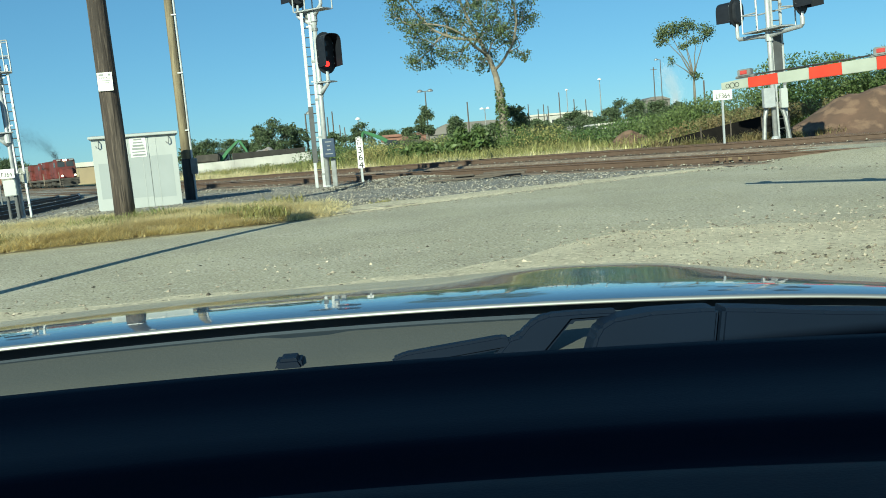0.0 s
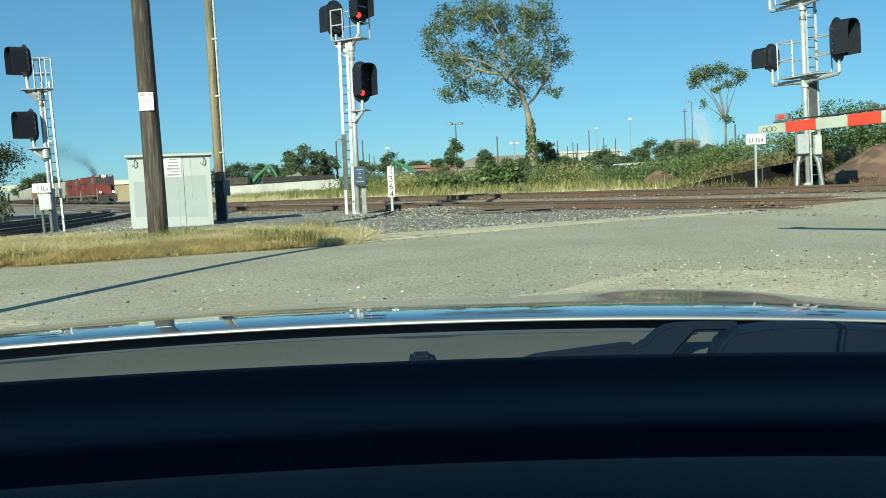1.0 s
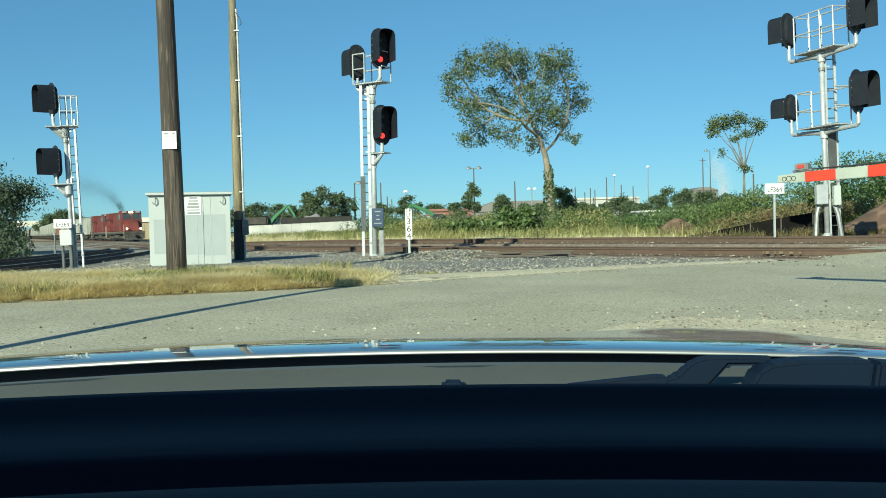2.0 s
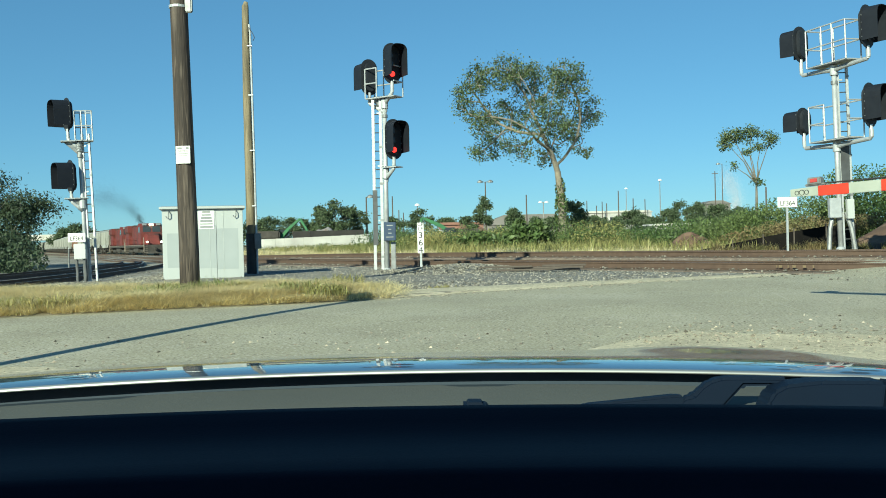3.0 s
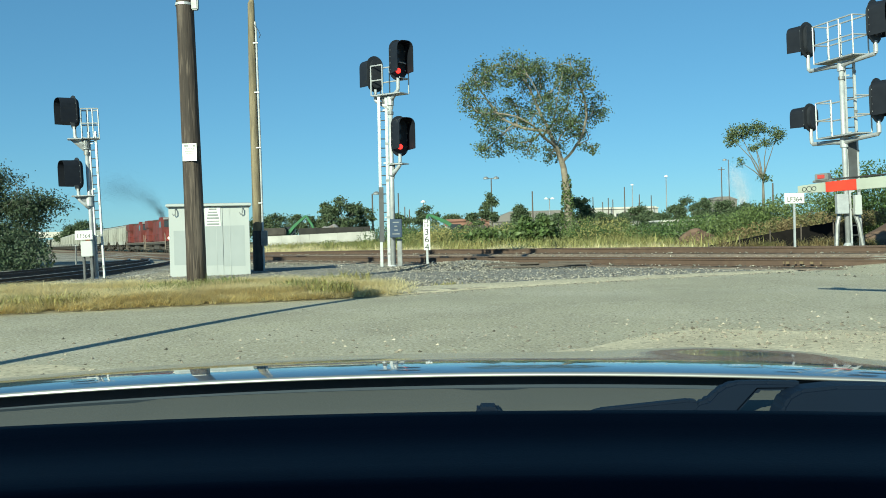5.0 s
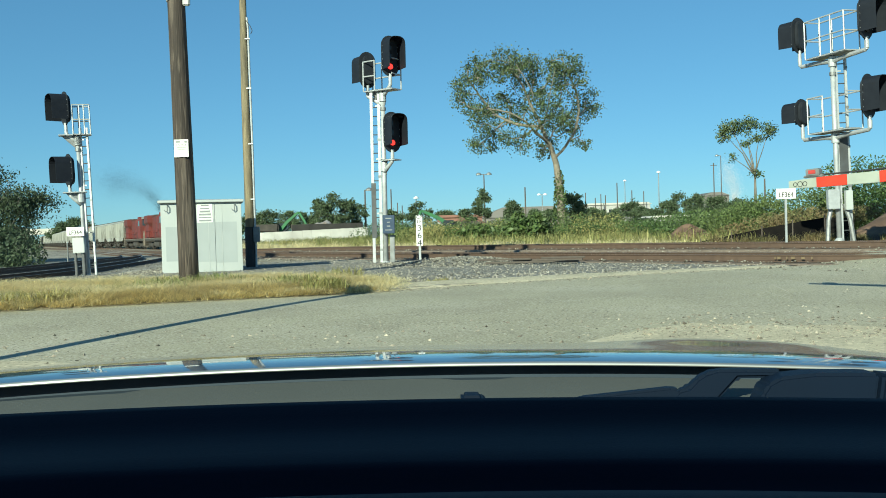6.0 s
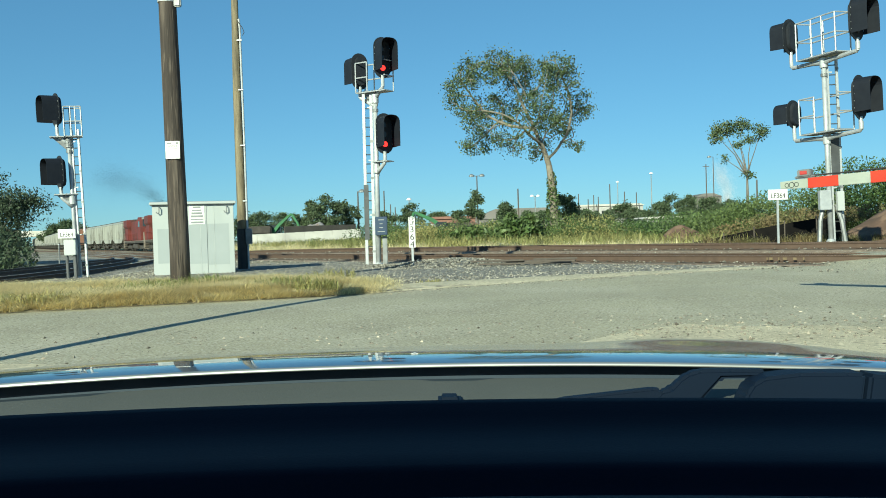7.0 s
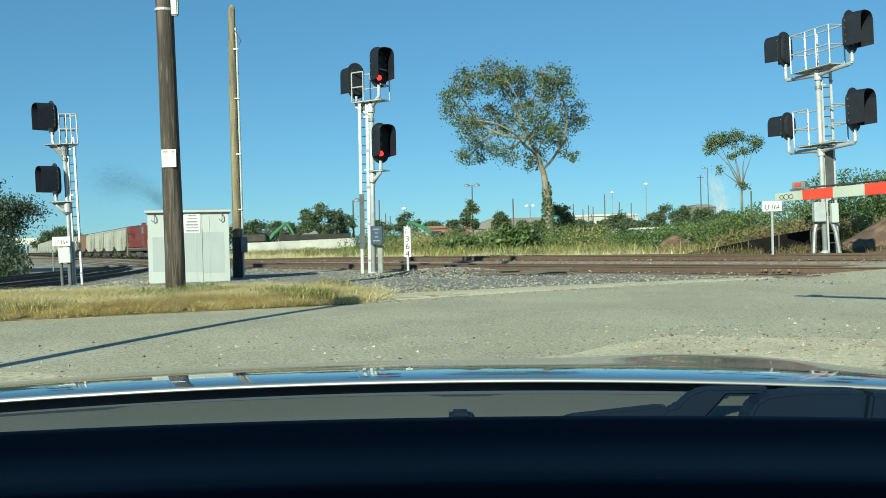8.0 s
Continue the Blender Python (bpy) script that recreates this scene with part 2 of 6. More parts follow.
# ---------------------------------------------------------------- mesh tools
class Build:
    """Collects faces; every shape is added in the space of the thing."""

    def __init__(self):
        self.v, self.f = [], []

    def add(self, verts, faces):
        k = len(self.v)
        self.v.extend(tuple(p) for p in verts)
        self.f.extend(tuple(i + k for i in face) for face in faces)
        return self

    def box(self, c, s, m=None):
        x, y, z = (a / 2 for a in s)
        vs = [Vector((i * x, j * y, k * z)) for i in (-1, 1) for j in (-1, 1) for k in (-1, 1)]
        if m is not None:
            vs = [m @ p for p in vs]
        vs = [p + Vector(c) for p in vs]
        return self.add(vs, [(0, 1, 3, 2), (4, 6, 7, 5), (0, 4, 5, 1), (2, 3, 7, 6), (0, 2, 6, 4), (1, 5, 7, 3)])

    def tube(self, pts, radii, n=8, cap=True):
        """A round bar through points; one radius for each."""
        pts = [Vector(p) for p in pts]
        if not hasattr(radii, "__len__"):
            radii = [radii] * len(pts)
        verts, faces = [], []
        side = None
        for i, p in enumerate(pts):
            d = (pts[min(i + 1, len(pts) - 1)] - pts[max(i - 1, 0)]).normalized()
            if side is None:
                side = d.orthogonal().normalized()
            side = (side - d * side.dot(d)).normalized()
            up = d.cross(side)
            for k in range(n):
                a = 2 * math.pi * k / n
                verts.append(p + (side * math.cos(a) + up * math.sin(a)) * radii[i])
        for i in range(len(pts) - 1):
            for k in range(n):
                a, b = i * n + k, i * n + (k + 1) % n
                faces.append((a, b, b + n, a + n))
        if cap:
            faces.append(tuple(reversed(range(n))))
            faces.append(tuple(range((len(pts) - 1) * n, len(pts) * n)))
        return self.add(verts, faces)

    def prism(self, outline, thick, m):
        """A flat outline in x, z of m's space, thick along y."""
        n = len(outline)
        vs = [m @ Vector((x, y, z)) for y in (-thick / 2, thick / 2) for x, z in outline]
        return self.add(vs, [tuple(range(n)), tuple(reversed(range(n, 2 * n)))] + [(k, k + n, (k + 1) % n + n, (k + 1) % n) for k in range(n)])

    def mesh(self, name, mat, bevel=0.0, smooth=False):
        me = bpy.data.meshes.new(name)
        me.from_pydata(self.v, [], self.f)
        bm = bmesh.new()
        bm.from_mesh(me)
        bmesh.ops.recalc_face_normals(bm, faces=bm.faces)
        if bevel:
            bmesh.ops.bevel(bm, geom=list(bm.edges), offset=bevel, segments=2, affect="EDGES", clamp_overlap=True)
        bm.to_mesh(me)
        bm.free()
        me.materials.append(mat)
        if smooth:
            me.polygons.foreach_set("use_smooth", [True] * len(me.polygons))
        return me


def part(name, build, mat, parent=None, label="", bevel=0.0, smooth=False):
    ob = new(name, build.mesh(name, mat, bevel, smooth))
    if parent is not None:
        ob.parent = parent
    if label:
        ob["label"] = label
    return ob


def raw(name, verts, faces, mat, parent=None, smooth=False):
    """A large mesh straight from arrays."""
    me = bpy.data.meshes.new(name)
    me.from_pydata(verts, [], faces)
    me.materials.append(mat)
    if smooth:
        me.polygons.foreach_set("use_smooth", [True] * len(me.polygons))
    ob = new(name, me)
    if parent is not None:
        ob.parent = parent
    return ob


def thing(name, m, label, category, group=""):
    ob = new(name)
    ob.matrix_world = m
    ob.empty_display_size = 0.2
    return tagged(ob, label, category, group)


def lettering(words, size, m, mat, parent, stretch=1.0):
    """Flat lettering, centred, in the x, z plane of m, facing -y."""
    cu = bpy.data.curves.new("lettering", "FONT")
    cu.body, cu.size, cu.align_x, cu.align_y, cu.extrude = words, size, "CENTER", "CENTER", 0.002
    tmp = new("lettering_source", cu)
    me = bpy.data.meshes.new_from_object(tmp.evaluated_get(bpy.context.evaluated_depsgraph_get()))
    bpy.data.objects.remove(tmp)
    me.transform(m @ pose(0, 0, 0, 90) @ Matrix.Diagonal((stretch, 1, 1, 1)))
    me.materials.clear()
    me.materials.append(mat)
    ob = new("lettering", me)
    ob.parent = parent
    return ob


def smooth01(t):
    t = min(1.0, max(0.0, t))
    return t * t * (3 - 2 * t)


def spline(points, step=1.0):
    """Evenly spaced points on a smooth line through the given ones."""
    p = [Vector(q) for q in points]
    p = [p[0] * 2 - p[1]] + p + [p[-1] * 2 - p[-2]]
    dense = []
    for i in range(1, len(p) - 2):
        for k in range(40):
            t = k / 40
            a, b, c, d = p[i - 1:i + 3]
            dense.append(0.5 * ((2 * b) + (c - a) * t + (2 * a - 5 * b + 4 * c - d) * t * t + (3 * b - a - 3 * c + d) * t ** 3))
    dense.append(p[-2])
    out, gone = [dense[0]], 0.0
    for a, b in zip(dense, dense[1:]):
        length = (b - a).length
        while gone + length >= step and length > 1e-9:
            a = a + (b - a) * ((step - gone) / length)
            out.append(a)
            length, gone = (b - a).length, 0.0
        gone += length
    return out


# ---------------------------------------------------------------- ground
def ground_z(x, y):
    z = 0.27 * smooth01((y - 9.5) / 11) + 0.08 * math.sin(math.pi * min(1.0, max(0.0, (y - 8.6) / 7.8)))
    z *= 1 - 0.9 * smooth01((-x - 9) / 3) * smooth01((y - 17) / 5)
    return z


T_NEAR = [(52, -14, .5), (32, 1, .5), (22, 9.6, .5), (14.6, 16.4, .5), (9.9, 21, .5), (8.45, 22.6, .5), (5.2, 26.9, .5), (0.8, 32.7, .5), (-4.3, 39.6, .5), (-9.4, 47.5, .48),
          (-14.5, 58, .42), (-20.5, 73, .3), (-30.5, 97, .15), (-42, 121, .08), (-64, 165, .08), (-105, 243, .08), (-142, 328, .08), (-210, 470, .08), (-330, 700, .08)]
T_FAR = [(57, -9, .66), (36, 6, .66), (25, 15, .66), (17, 22.1, .66), (12.4, 26.6, .66), (10.6, 28.6, .66), (6.6, 34.2, .66), (0.9, 40.7, .66), (-5.4, 48.6, .64), (-11.8, 58, .55),
         (-16.6, 72, .4), (-21, 84, .28), (-27.4, 100, .16), (-38, 124, .1), (-46, 141, .1), (-58.5, 167, .1), (-67.5, 185, .1), (-98, 245, .1), (-137, 330, .1), (-205, 470, .1), (-325, 700, .1)]
T_SIDE = [(-13.5, -20, .2), (-14.2, 10, .2), (-14.4, 30.6, .2), (-14.6, 36, .2), (-15.3, 42, .2), (-17, 53, .2), (-20.4, 65.4, .18), (-27, 81, .14), (-38, 106, .1), (-50, 130, .08)]
T_SIDE2 = [(-18, -20, .2), (-18.4, 10, .2), (-18.8, 39, .2), (-20, 51, .2), (-22.7, 67.8, .18), (-29, 83, .14), (-41, 108, .1), (-54, 132, .08)]


def build_ground():
    xs = sorted(set([-3000, -1500, -700, -350, -200, -120] + list(range(-80, 81, 4)) + [120, 200, 350, 700, 1500, 3000] + [x * 1.0 for x in range(-20, 21)]))
    ys = sorted(set([-600, -200, -80, -40] + [y * 1.0 for y in range(-20, 60)] + list(range(60, 140, 8)) + [160, 220, 350, 700, 1500, 4500]))
    verts = [(x, y, ground_z(x, y) - 0.02 - (0.12 if y > 60 else 0)) for y in ys for x in xs]
    n = len(xs)
    faces = [(j * n + i, j * n + i + 1, (j + 1) * n + i + 1, (j + 1) * n + i) for j in range(len(ys) - 1) for i in range(n - 1)]
    ob = raw("ground", verts, faces, M_DIRT)
    tagged(ob, "dusty tan dirt ground under road and tracks", "ground", kind="structure")


KERB = spline([(-40, 4.0), (-20, 10.6), (-12, 13.1), (-7.6, 14.45), (-6.1, 14.95), (-3.8, 15.7), (-1.5, 16.42), (-0.4, 17.0), (1.2, 17.7), (3.6, 18.7), (6.2, 19.7), (8.2, 20.4)], 0.5)


def kerb_y(x):
    for a, b in zip(KERB, KERB[1:]):
        if a.x <= x <= b.x:
            return a.y + (b.y - a.y) * (x - a.x) / (b.x - a.x)
    return KERB[0].y if x < KERB[0].x else KERB[-1].y


def road_z(x, y):
    """The road climbs onto the crossing on the far right."""
    z = ground_z(x, y) + 0.012
    return z + (0.5 - z) * smooth01((x - 8.2) / 2.6) * smooth01((y - 17.5 + (x - 9) * 0.75) / 3.0)


def build_road():
    verts, faces = [], []
    xs = [-60, -40, -30] + [x * 0.5 for x in range(-48, 57)] + [32, 40, 60]
    cols = 24
    for x in xs:
        top = kerb_y(x) if x < 8.2 else 20.4 + (x - 8.2) * 0.9 - max(0, x - 10.5) * 1.75
        low = 8.9 + 1.9 * smooth01((x - 0.6) / 2.6) - 0.12 * max(0, x) + 0.25 * math.sin(x * 0.9) + 0.5 * noise.noise((x * 0.8, 3, 1)) + 0.3 * noise.noise((x * 2.9, 7, 1))
        if top - low < 0.5:
            low = top - 0.5
        for k in range(cols):
            y = low + (top - low) * k / (cols - 1)
            verts.append((x, y, road_z(x, y) - (0.016 if k == 0 else 0)))
    for i in range(len(xs) - 1):
        for k in range(cols - 1):
            a = i * cols + k
            faces.append((a, a + cols, a + cols + 1, a + 1))
    ob = raw("road", verts, faces, M_ROAD, smooth=True)
    tagged(ob, "worn pale grey dusty asphalt road beside the tracks", "road", kind="structure")
    # sandy shoulder
    verts, faces = [], []
    for x in xs:
        for k in range(8):
            y = -8 + 19.0 * k / 7
            verts.append((x, y, ground_z(x, y) + 0.004))
    for i in range(len(xs) - 1):
        for k in range(7):
            a = i * 8 + k
            faces.append((a, a + 8, a + 9, a + 1))
    ob = raw("shoulder", verts, faces, M_SAND)
    tagged(ob, "pale sandy gravel shoulder strewn with stones", "gravel lot", kind="structure")


def build_kerb():
    b = Build()
    pts = [p for p in KERB if -3.0 < p.x < 1.2]
    for i, (p, q) in enumerate(zip(pts, pts[1:])):
        z = ground_z(p.x, p.y) - 0.055 + random.uniform(-0.012, 0.008)
        d = Vector((q.x - p.x, q.y - p.y, 0))
        low = smooth01((p.x + 1) / 6) * 0.02
        b.box(((p.x + q.x) / 2, (p.y + q.y) / 2 + 0.12, z - low), (d.length - 0.006, 0.26, 0.22), Matrix.Rotation(math.atan2(d.y, d.x), 3, "Z"))
    tagged(part("kerb", b, M_KERB, bevel=0.02), "crumbling low concrete kerb edging the road", "kerb", kind="structure")
    # strip of bare sand behind the kerb
    pts = [p for p in KERB if -1.6 < p.x]
    verts, faces = [], []
    for p in pts:
        for w, h in ((-0.10, 0.006), (0.05, 0.03), (0.3, 0.055), (0.75, 0.05), (1.3, 0.03), (1.9, -0.01)):
            y = p.y + w * (1 - 0.06 * max(0, p.x))
            rough = 0.012 * noise.noise((p.x * 3, y * 3, 1)) if w > 0 else 0
            verts.append((p.x, y, max(road_z(p.x, min(y, p.y)), ground_z(p.x, y)) + h * (1 - 0.1 * max(0, p.x)) + rough))
    for i in range(len(pts) - 1):
        for k in range(5):
            a = i * 6 + k
            faces.append((a, a + 6, a + 7, a + 1))
    tagged(raw("verge", verts, faces, M_SAND), "strip of dusty bare sand behind the kerb", "verge", kind="structure")


# ---------------------------------------------------------------- plants
def leaf_quads(centres, size, rng, droop=0.35):
    """One bent leaf blade a centre, at random turns."""
    n = len(centres)
    c = np.asarray(centres, float)
    a = rng.normal(size=(n, 3))
    a[:, 2] -= droop
    a /= np.linalg.norm(a, axis=1)[:, None]
    b = rng.normal(size=(n, 3))
    b -= a * (a * b).sum(1)[:, None]
    b /= np.linalg.norm(b, axis=1)[:, None]
    s = size * rng.uniform(0.55, 1.25, size=(n, 1))
    v = np.stack([c - a * s * 0.5, c + b * s * 0.3, c + a * s * 0.6, c - b * s * 0.3], 1).reshape(-1, 3)
    f = np.arange(4 * n).reshape(n, 4)
    return v.tolist(), f.tolist()


def clump_points(lobes, count, rng, shell=0.55):
    """Points in lumpy lobes (x, y, z, rx, ry, rz), denser towards their skins."""
    w = np.array([l[3] * l[4] * l[5] for l in lobes]) ** 0.7
    out = []
    for l, k in zip(lobes, (w / w.sum() * count).astype(int)):
        d = rng.normal(size=(k, 3))
        d /= np.linalg.norm(d, axis=1)[:, None]
        r = rng.uniform(shell, 1.0, size=(k, 1)) ** 0.6
        out.append(np.array(l[:3]) + d * r * np.array(l[3:]))
    return np.concatenate(out)


def tree(name, base, lobes, trunk_pts, trunk_r, leaves, leaf, mats, label, category, clusters=90, per=0.75, seed=1, tufts=0.0):
    """A trunk, limbs that reach into every lobe, twigs to leaf clusters, and leaves."""
    rng = np.random.default_rng(seed)
    t = thing(name, pose(*base), label, category)
    b = Build()
    b.tube(trunk_pts, [trunk_r * (1 - 0.5 * i / (len(trunk_pts) - 1)) for i in range(len(trunk_pts))], 9)
    fork = Vector(trunk_pts[-1])
    heads = clump_points(lobes, clusters, rng, 0.25)
    nodes = [fork] + [Vector(p) for p in trunk_pts[-2:-1]]
    for l in lobes:
        mid = Vector(l[:3])
        a = fork.lerp(mid, 0.5) + Vector(rng.normal(size=3) * 0.05 * (mid - fork).length) + Vector((0, 0, 0.06 * (mid - fork).length))
        pts = [fork, fork.lerp(a, 0.5) + Vector(rng.normal(size=3) * 0.03 * (a - fork).length), a, mid]
        r = trunk_r * 0.42 * (0.7 + 0.3 * rng.random())
        b.tube(pts, [r, r * 0.85, r * 0.6, r * 0.28], 6)
        nodes += [fork.lerp(a, 0.7), a, a.lerp(mid, 0.35), a.lerp(mid, 0.7), mid]
    for h in heads:
        h = Vector(h)
        near = min(nodes, key=lambda q: (q - h).length)
        mid = near.lerp(h, 0.55) + Vector((0, 0, 0.08 * (h - near).length))
        b.tube([near, mid, h], [trunk_r * 0.10, trunk_r * 0.06, trunk_r * 0.025], 4, cap=False)
        if rng.random() < 0.5:
            nodes.append(mid)
    part("trunk", b, mats[1], t, smooth=True)
    k = leaves // len(heads)
    sizes = rng.uniform(0.5, 1.15, size=len(heads)) * per
    pts = np.concatenate([h + rng.normal(size=(k, 3)) * s * np.array([0.5, 0.5, 0.33]) for h, s in zip(heads, sizes)])
    v, f = leaf_quads(pts, leaf, rng)
    raw("crown", v, f, mats[0], t)
    return t


def branching_tree(name, base, lobes, trunk_pts, trunk_r, clusters, per_cluster, spread, leaf, mats, label, seed=1, step=0.42, gap=0.62):
    """Limbs grow step by step from the trunk towards points strewn through the crown; leaves hang where these lay."""
    rng = np.random.default_rng(seed)
    t = thing(name, pose(*base), label, "tree")
    heads = clump_points(lobes, clusters, rng, 0.12)
    nodes, parent = [], []
    for a, b in zip(trunk_pts, trunk_pts[1:]):
        for k in range(4):
            nodes.append(np.array(a) + (np.array(b) - np.array(a)) * k / 4)
            parent.append(len(nodes) - 2)
    nodes.append(np.array(trunk_pts[-1]))
    parent.append(len(nodes) - 2)
    first = len(nodes)
    left = heads.copy()
    for turn in range(90):
        p = np.array(nodes)
        lo = max(0, first - 5)
        d = np.linalg.norm(left[:, None] - p[None, lo:], axis=2)
        near = d.argmin(1) + lo
        far_off = d.min(1)
        left, near = left[far_off > gap], near[far_off > gap]
        if len(left) == 0:
            break
        grown = 0
        for i in np.unique(near):
            v = left[near == i] - p[i]
            v = (v / np.linalg.norm(v, axis=1)[:, None]).mean(0) + rng.normal(size=3) * 0.09 + np.array([0, 0, 0.16])
            if parent[i] >= 0:
                v = v + 0.6 * (p[i] - p[parent[i]]) / step
            q = p[i] + v / max(1e-6, np.linalg.norm(v)) * step
            if np.min(np.linalg.norm(p - q, axis=1)) < step * 0.3:
                continue
            nodes.append(q)
            parent.append(int(i))
            grown += 1
        if not grown:
            break
    flow = np.zeros(len(nodes))
    kids = np.bincount([q for q in parent if q >= 0], minlength=len(nodes))
    for i in range(len(nodes) - 1, -1, -1):
        flow[i] += 1.0 if kids[i] == 0 else 0.0
        if parent[i] >= 0:
            flow[parent[i]] += flow[i]
    r = np.maximum(trunk_r * 0.62 * (flow / flow[0]) ** 0.44, 0.012)
    for i in range(first):
        r[i] = max(r[i], trunk_r * (1 - 0.38 * i / first))
    b = Build()
    for i in range(1, len(nodes)):
        j = parent[i]
        b.tube([nodes[j], nodes[i]], [min(r[j], r[i] * 1.25), r[i]], 9 if i < first else 5, cap=False)
    part("trunk", b, mats[1], t, smooth=True)
    tips = np.array([nodes[i] for i in range(first, len(nodes)) if kids[i] == 0])
    spots = np.concatenate([heads, tips])
    size = rng.uniform(0.55, 1.25, size=len(spots)) * spread
    pts = np.concatenate([h + rng.normal(size=(per_cluster, 3)) * s * np.array([0.5, 0.5, 0.36]) for h, s in zip(spots, size)])
    v, f = leaf_quads(pts, leaf, rng)
    raw("crown", v, f, mats[0], t)
    return t


def foliage(name, lobes, count, leaf, mat, label, category, seed=2, shell=0.5):
    rng = np.random.default_rng(seed)
    pts = clump_points(lobes, count, rng, shell)
    v, f = leaf_quads(pts, leaf, rng)
    ob = raw(name, v, f, mat)
    return tagged(ob, label, category, kind="stuff")


def blades(name, spots, height, width, mat, label, seed, lean=0.45):
    """Grass: bent blades of three points each, standing at spots (x, y, z, scale)."""
    rng = np.random.default_rng(seed)
    s = np.asarray(spots, float)
    n = len(s)
    ang = rng.uniform(0, 2 * math.pi, n)
    h = height * rng.uniform(0.45, 1.2, n) * s[:, 3]
    out = np.stack([np.cos(ang), np.sin(ang)], 1)
    side = np.stack([-out[:, 1], out[:, 0]], 1) * (width * rng.uniform(0.6, 1.4, n))[:, None]
    ln = (lean * h * rng.uniform(0.2, 1.6, n))[:, None]
    p = s[:, :2]
    z = s[:, 2]
    v = np.zeros((n, 5, 3))
    v[:, 0, :2], v[:, 0, 2] = p - side, z
    v[:, 1, :2], v[:, 1, 2] = p + side, z
    v[:, 2, :2], v[:, 2, 2] = p + side * 0.7 + out * ln * 0.35, z + h * 0.6
    v[:, 3, :2], v[:, 3, 2] = p - side * 0.7 + out * ln * 0.35, z + h * 0.6
    v[:, 4, :2], v[:, 4, 2] = p + out * ln, z + h * rng.uniform(0.75, 1.0, n)
    i = np.arange(n)[:, None] * 5
    faces = (i + np.array([[0, 1, 2, 3]])).tolist() + (i + np.array([[3, 2, 4]])).tolist()
    ob = raw(name, v.reshape(-1, 3).tolist(), faces, mat)
    return tagged(ob, label, "grass", kind="stuff")


def stones(name, spots, mat, label, category, seed):
    """Small angular stones at spots (x, y, z, size)."""
    rng = np.random.default_rng(seed)
    s = np.asarray(spots, float)
    n = len(s)
    base = np.array([[1, 0, 0], [-1, 0, 0], [0, 1, 0], [0, -1, 0], [0, 0, 1], [0, 0, -1]], float)
    v = base[None] * rng.uniform(0.55, 1.0, size=(n, 6, 1)) + rng.normal(size=(n, 6, 3)) * 0.18
    a = rng.uniform(0, 6.28, n)
    c, q = np.cos(a)[:, None], np.sin(a)[:, None]
    x, y = v[:, :, 0] * c - v[:, :, 1] * q, v[:, :, 0] * q + v[:, :, 1] * c
    v = np.stack([x, y, v[:, :, 2] * 0.7], 2) * s[:, 3][:, None, None] * 0.5 + s[:, None, :3]
    tri = np.array([[0, 2, 4], [2, 1, 4], [1, 3, 4], [3, 0, 4], [2, 0, 5], [1, 2, 5], [3, 1, 5], [0, 3, 5]])
    faces = (np.arange(n)[:, None, None] * 6 + tri[None]).reshape(-1, 3).tolist()
    return tagged(raw(name, v.reshape(-1, 3).tolist(), faces, mat), label, category, kind="stuff")


# ---------------------------------------------------------------- tracks
def track(points, near, label, top_w=3.0):
    """Ballast bed, two rails and ties; ties near the camera are pieces of their own."""
    line = spline(points, 0.6)
    right = []
    for i, p in enumerate(line):
        d = line[min(i + 1, len(line) - 1)] - line[max(i - 1, 0)]
        right.append(Vector((d.y, -d.x, 0)).normalized())
    root = thing("railway_track", pose(0, 0, 0), label, "railway track")
    bed, rails, heads = Build(), [Build(), Build()], [Build(), Build()]
    half = [(-2.7, -0.66), (-1.55, -0.195), (1.55, -0.195), (2.7, -0.66)]
    verts = [p + r * w + Vector((0, 0, z)) for p, r in zip(line, right) for w, z in half]
    bed.add(verts, [(i * 4 + k, i * 4 + k + 1, i * 4 + k + 5, i * 4 + k + 4) for i in range(len(line) - 1) for k in range(3)])
    part("ballast_bed", bed, M_BED, root)
    web = [(-0.07, -0.18), (-0.07, -0.165), (-0.015, -0.14), (-0.015, -0.05), (-0.036, -0.035), (-0.036, -0.006), (0.036, -0.006), (0.036, -0.035), (0.015, -0.05), (0.015, -0.14), (0.07, -0.165), (0.07, -0.18)]
    for s, b, hd in ((-0.7175, rails[0], heads[0]), (0.7175, rails[1], heads[1])):
        n = len(web)
        b.add([p + r * (s + w) + Vector((0, 0, z)) for p, r in zip(line, right) for w, z in web],
              [(i * n + k, i * n + k + 1, (i + 1) * n + k + 1, (i + 1) * n + k) for i in range(len(line) - 1) for k in range(n - 1)])
        part("rail", b, M_RAIL, root)
        hd.add([p + r * (s + w) + Vector((0, 0, z)) for p, r in zip(line, right) for w, z in ((-0.03, -0.004), (0.03, -0.004))],
               [(i * 2, i * 2 + 1, i * 2 + 3, i * 2 + 2) for i in range(len(line) - 1)])
        part("rail_head", hd, M_RAILTOP, root, "polished running surface")
    tie = Build().box((0, 0, -0.27), (2.55, 0.22, 0.18)).mesh("tie", M_TIE, 0.012)
    for i, (p, r) in enumerate(zip(line, right)):
        if near(p):
            o = new("tie", tie)
            o.parent = root
            o.matrix_local = Matrix.Translation(p) @ Matrix.Rotation(math.atan2(r.y, r.x) + random.uniform(-0.02, 0.02), 4, "Z")
    return line


# ---------------------------------------------------------------- signals
def stadium(w, h, n=9):
    """A tall plate with round ends, in x, z."""
    r = w / 2
    top = [(r * math.cos(math.pi * k / n), h / 2 - r + r * math.sin(math.pi * k / n)) for k in range(n + 1)]
    return top + [(-x, -z) for x, z in top]


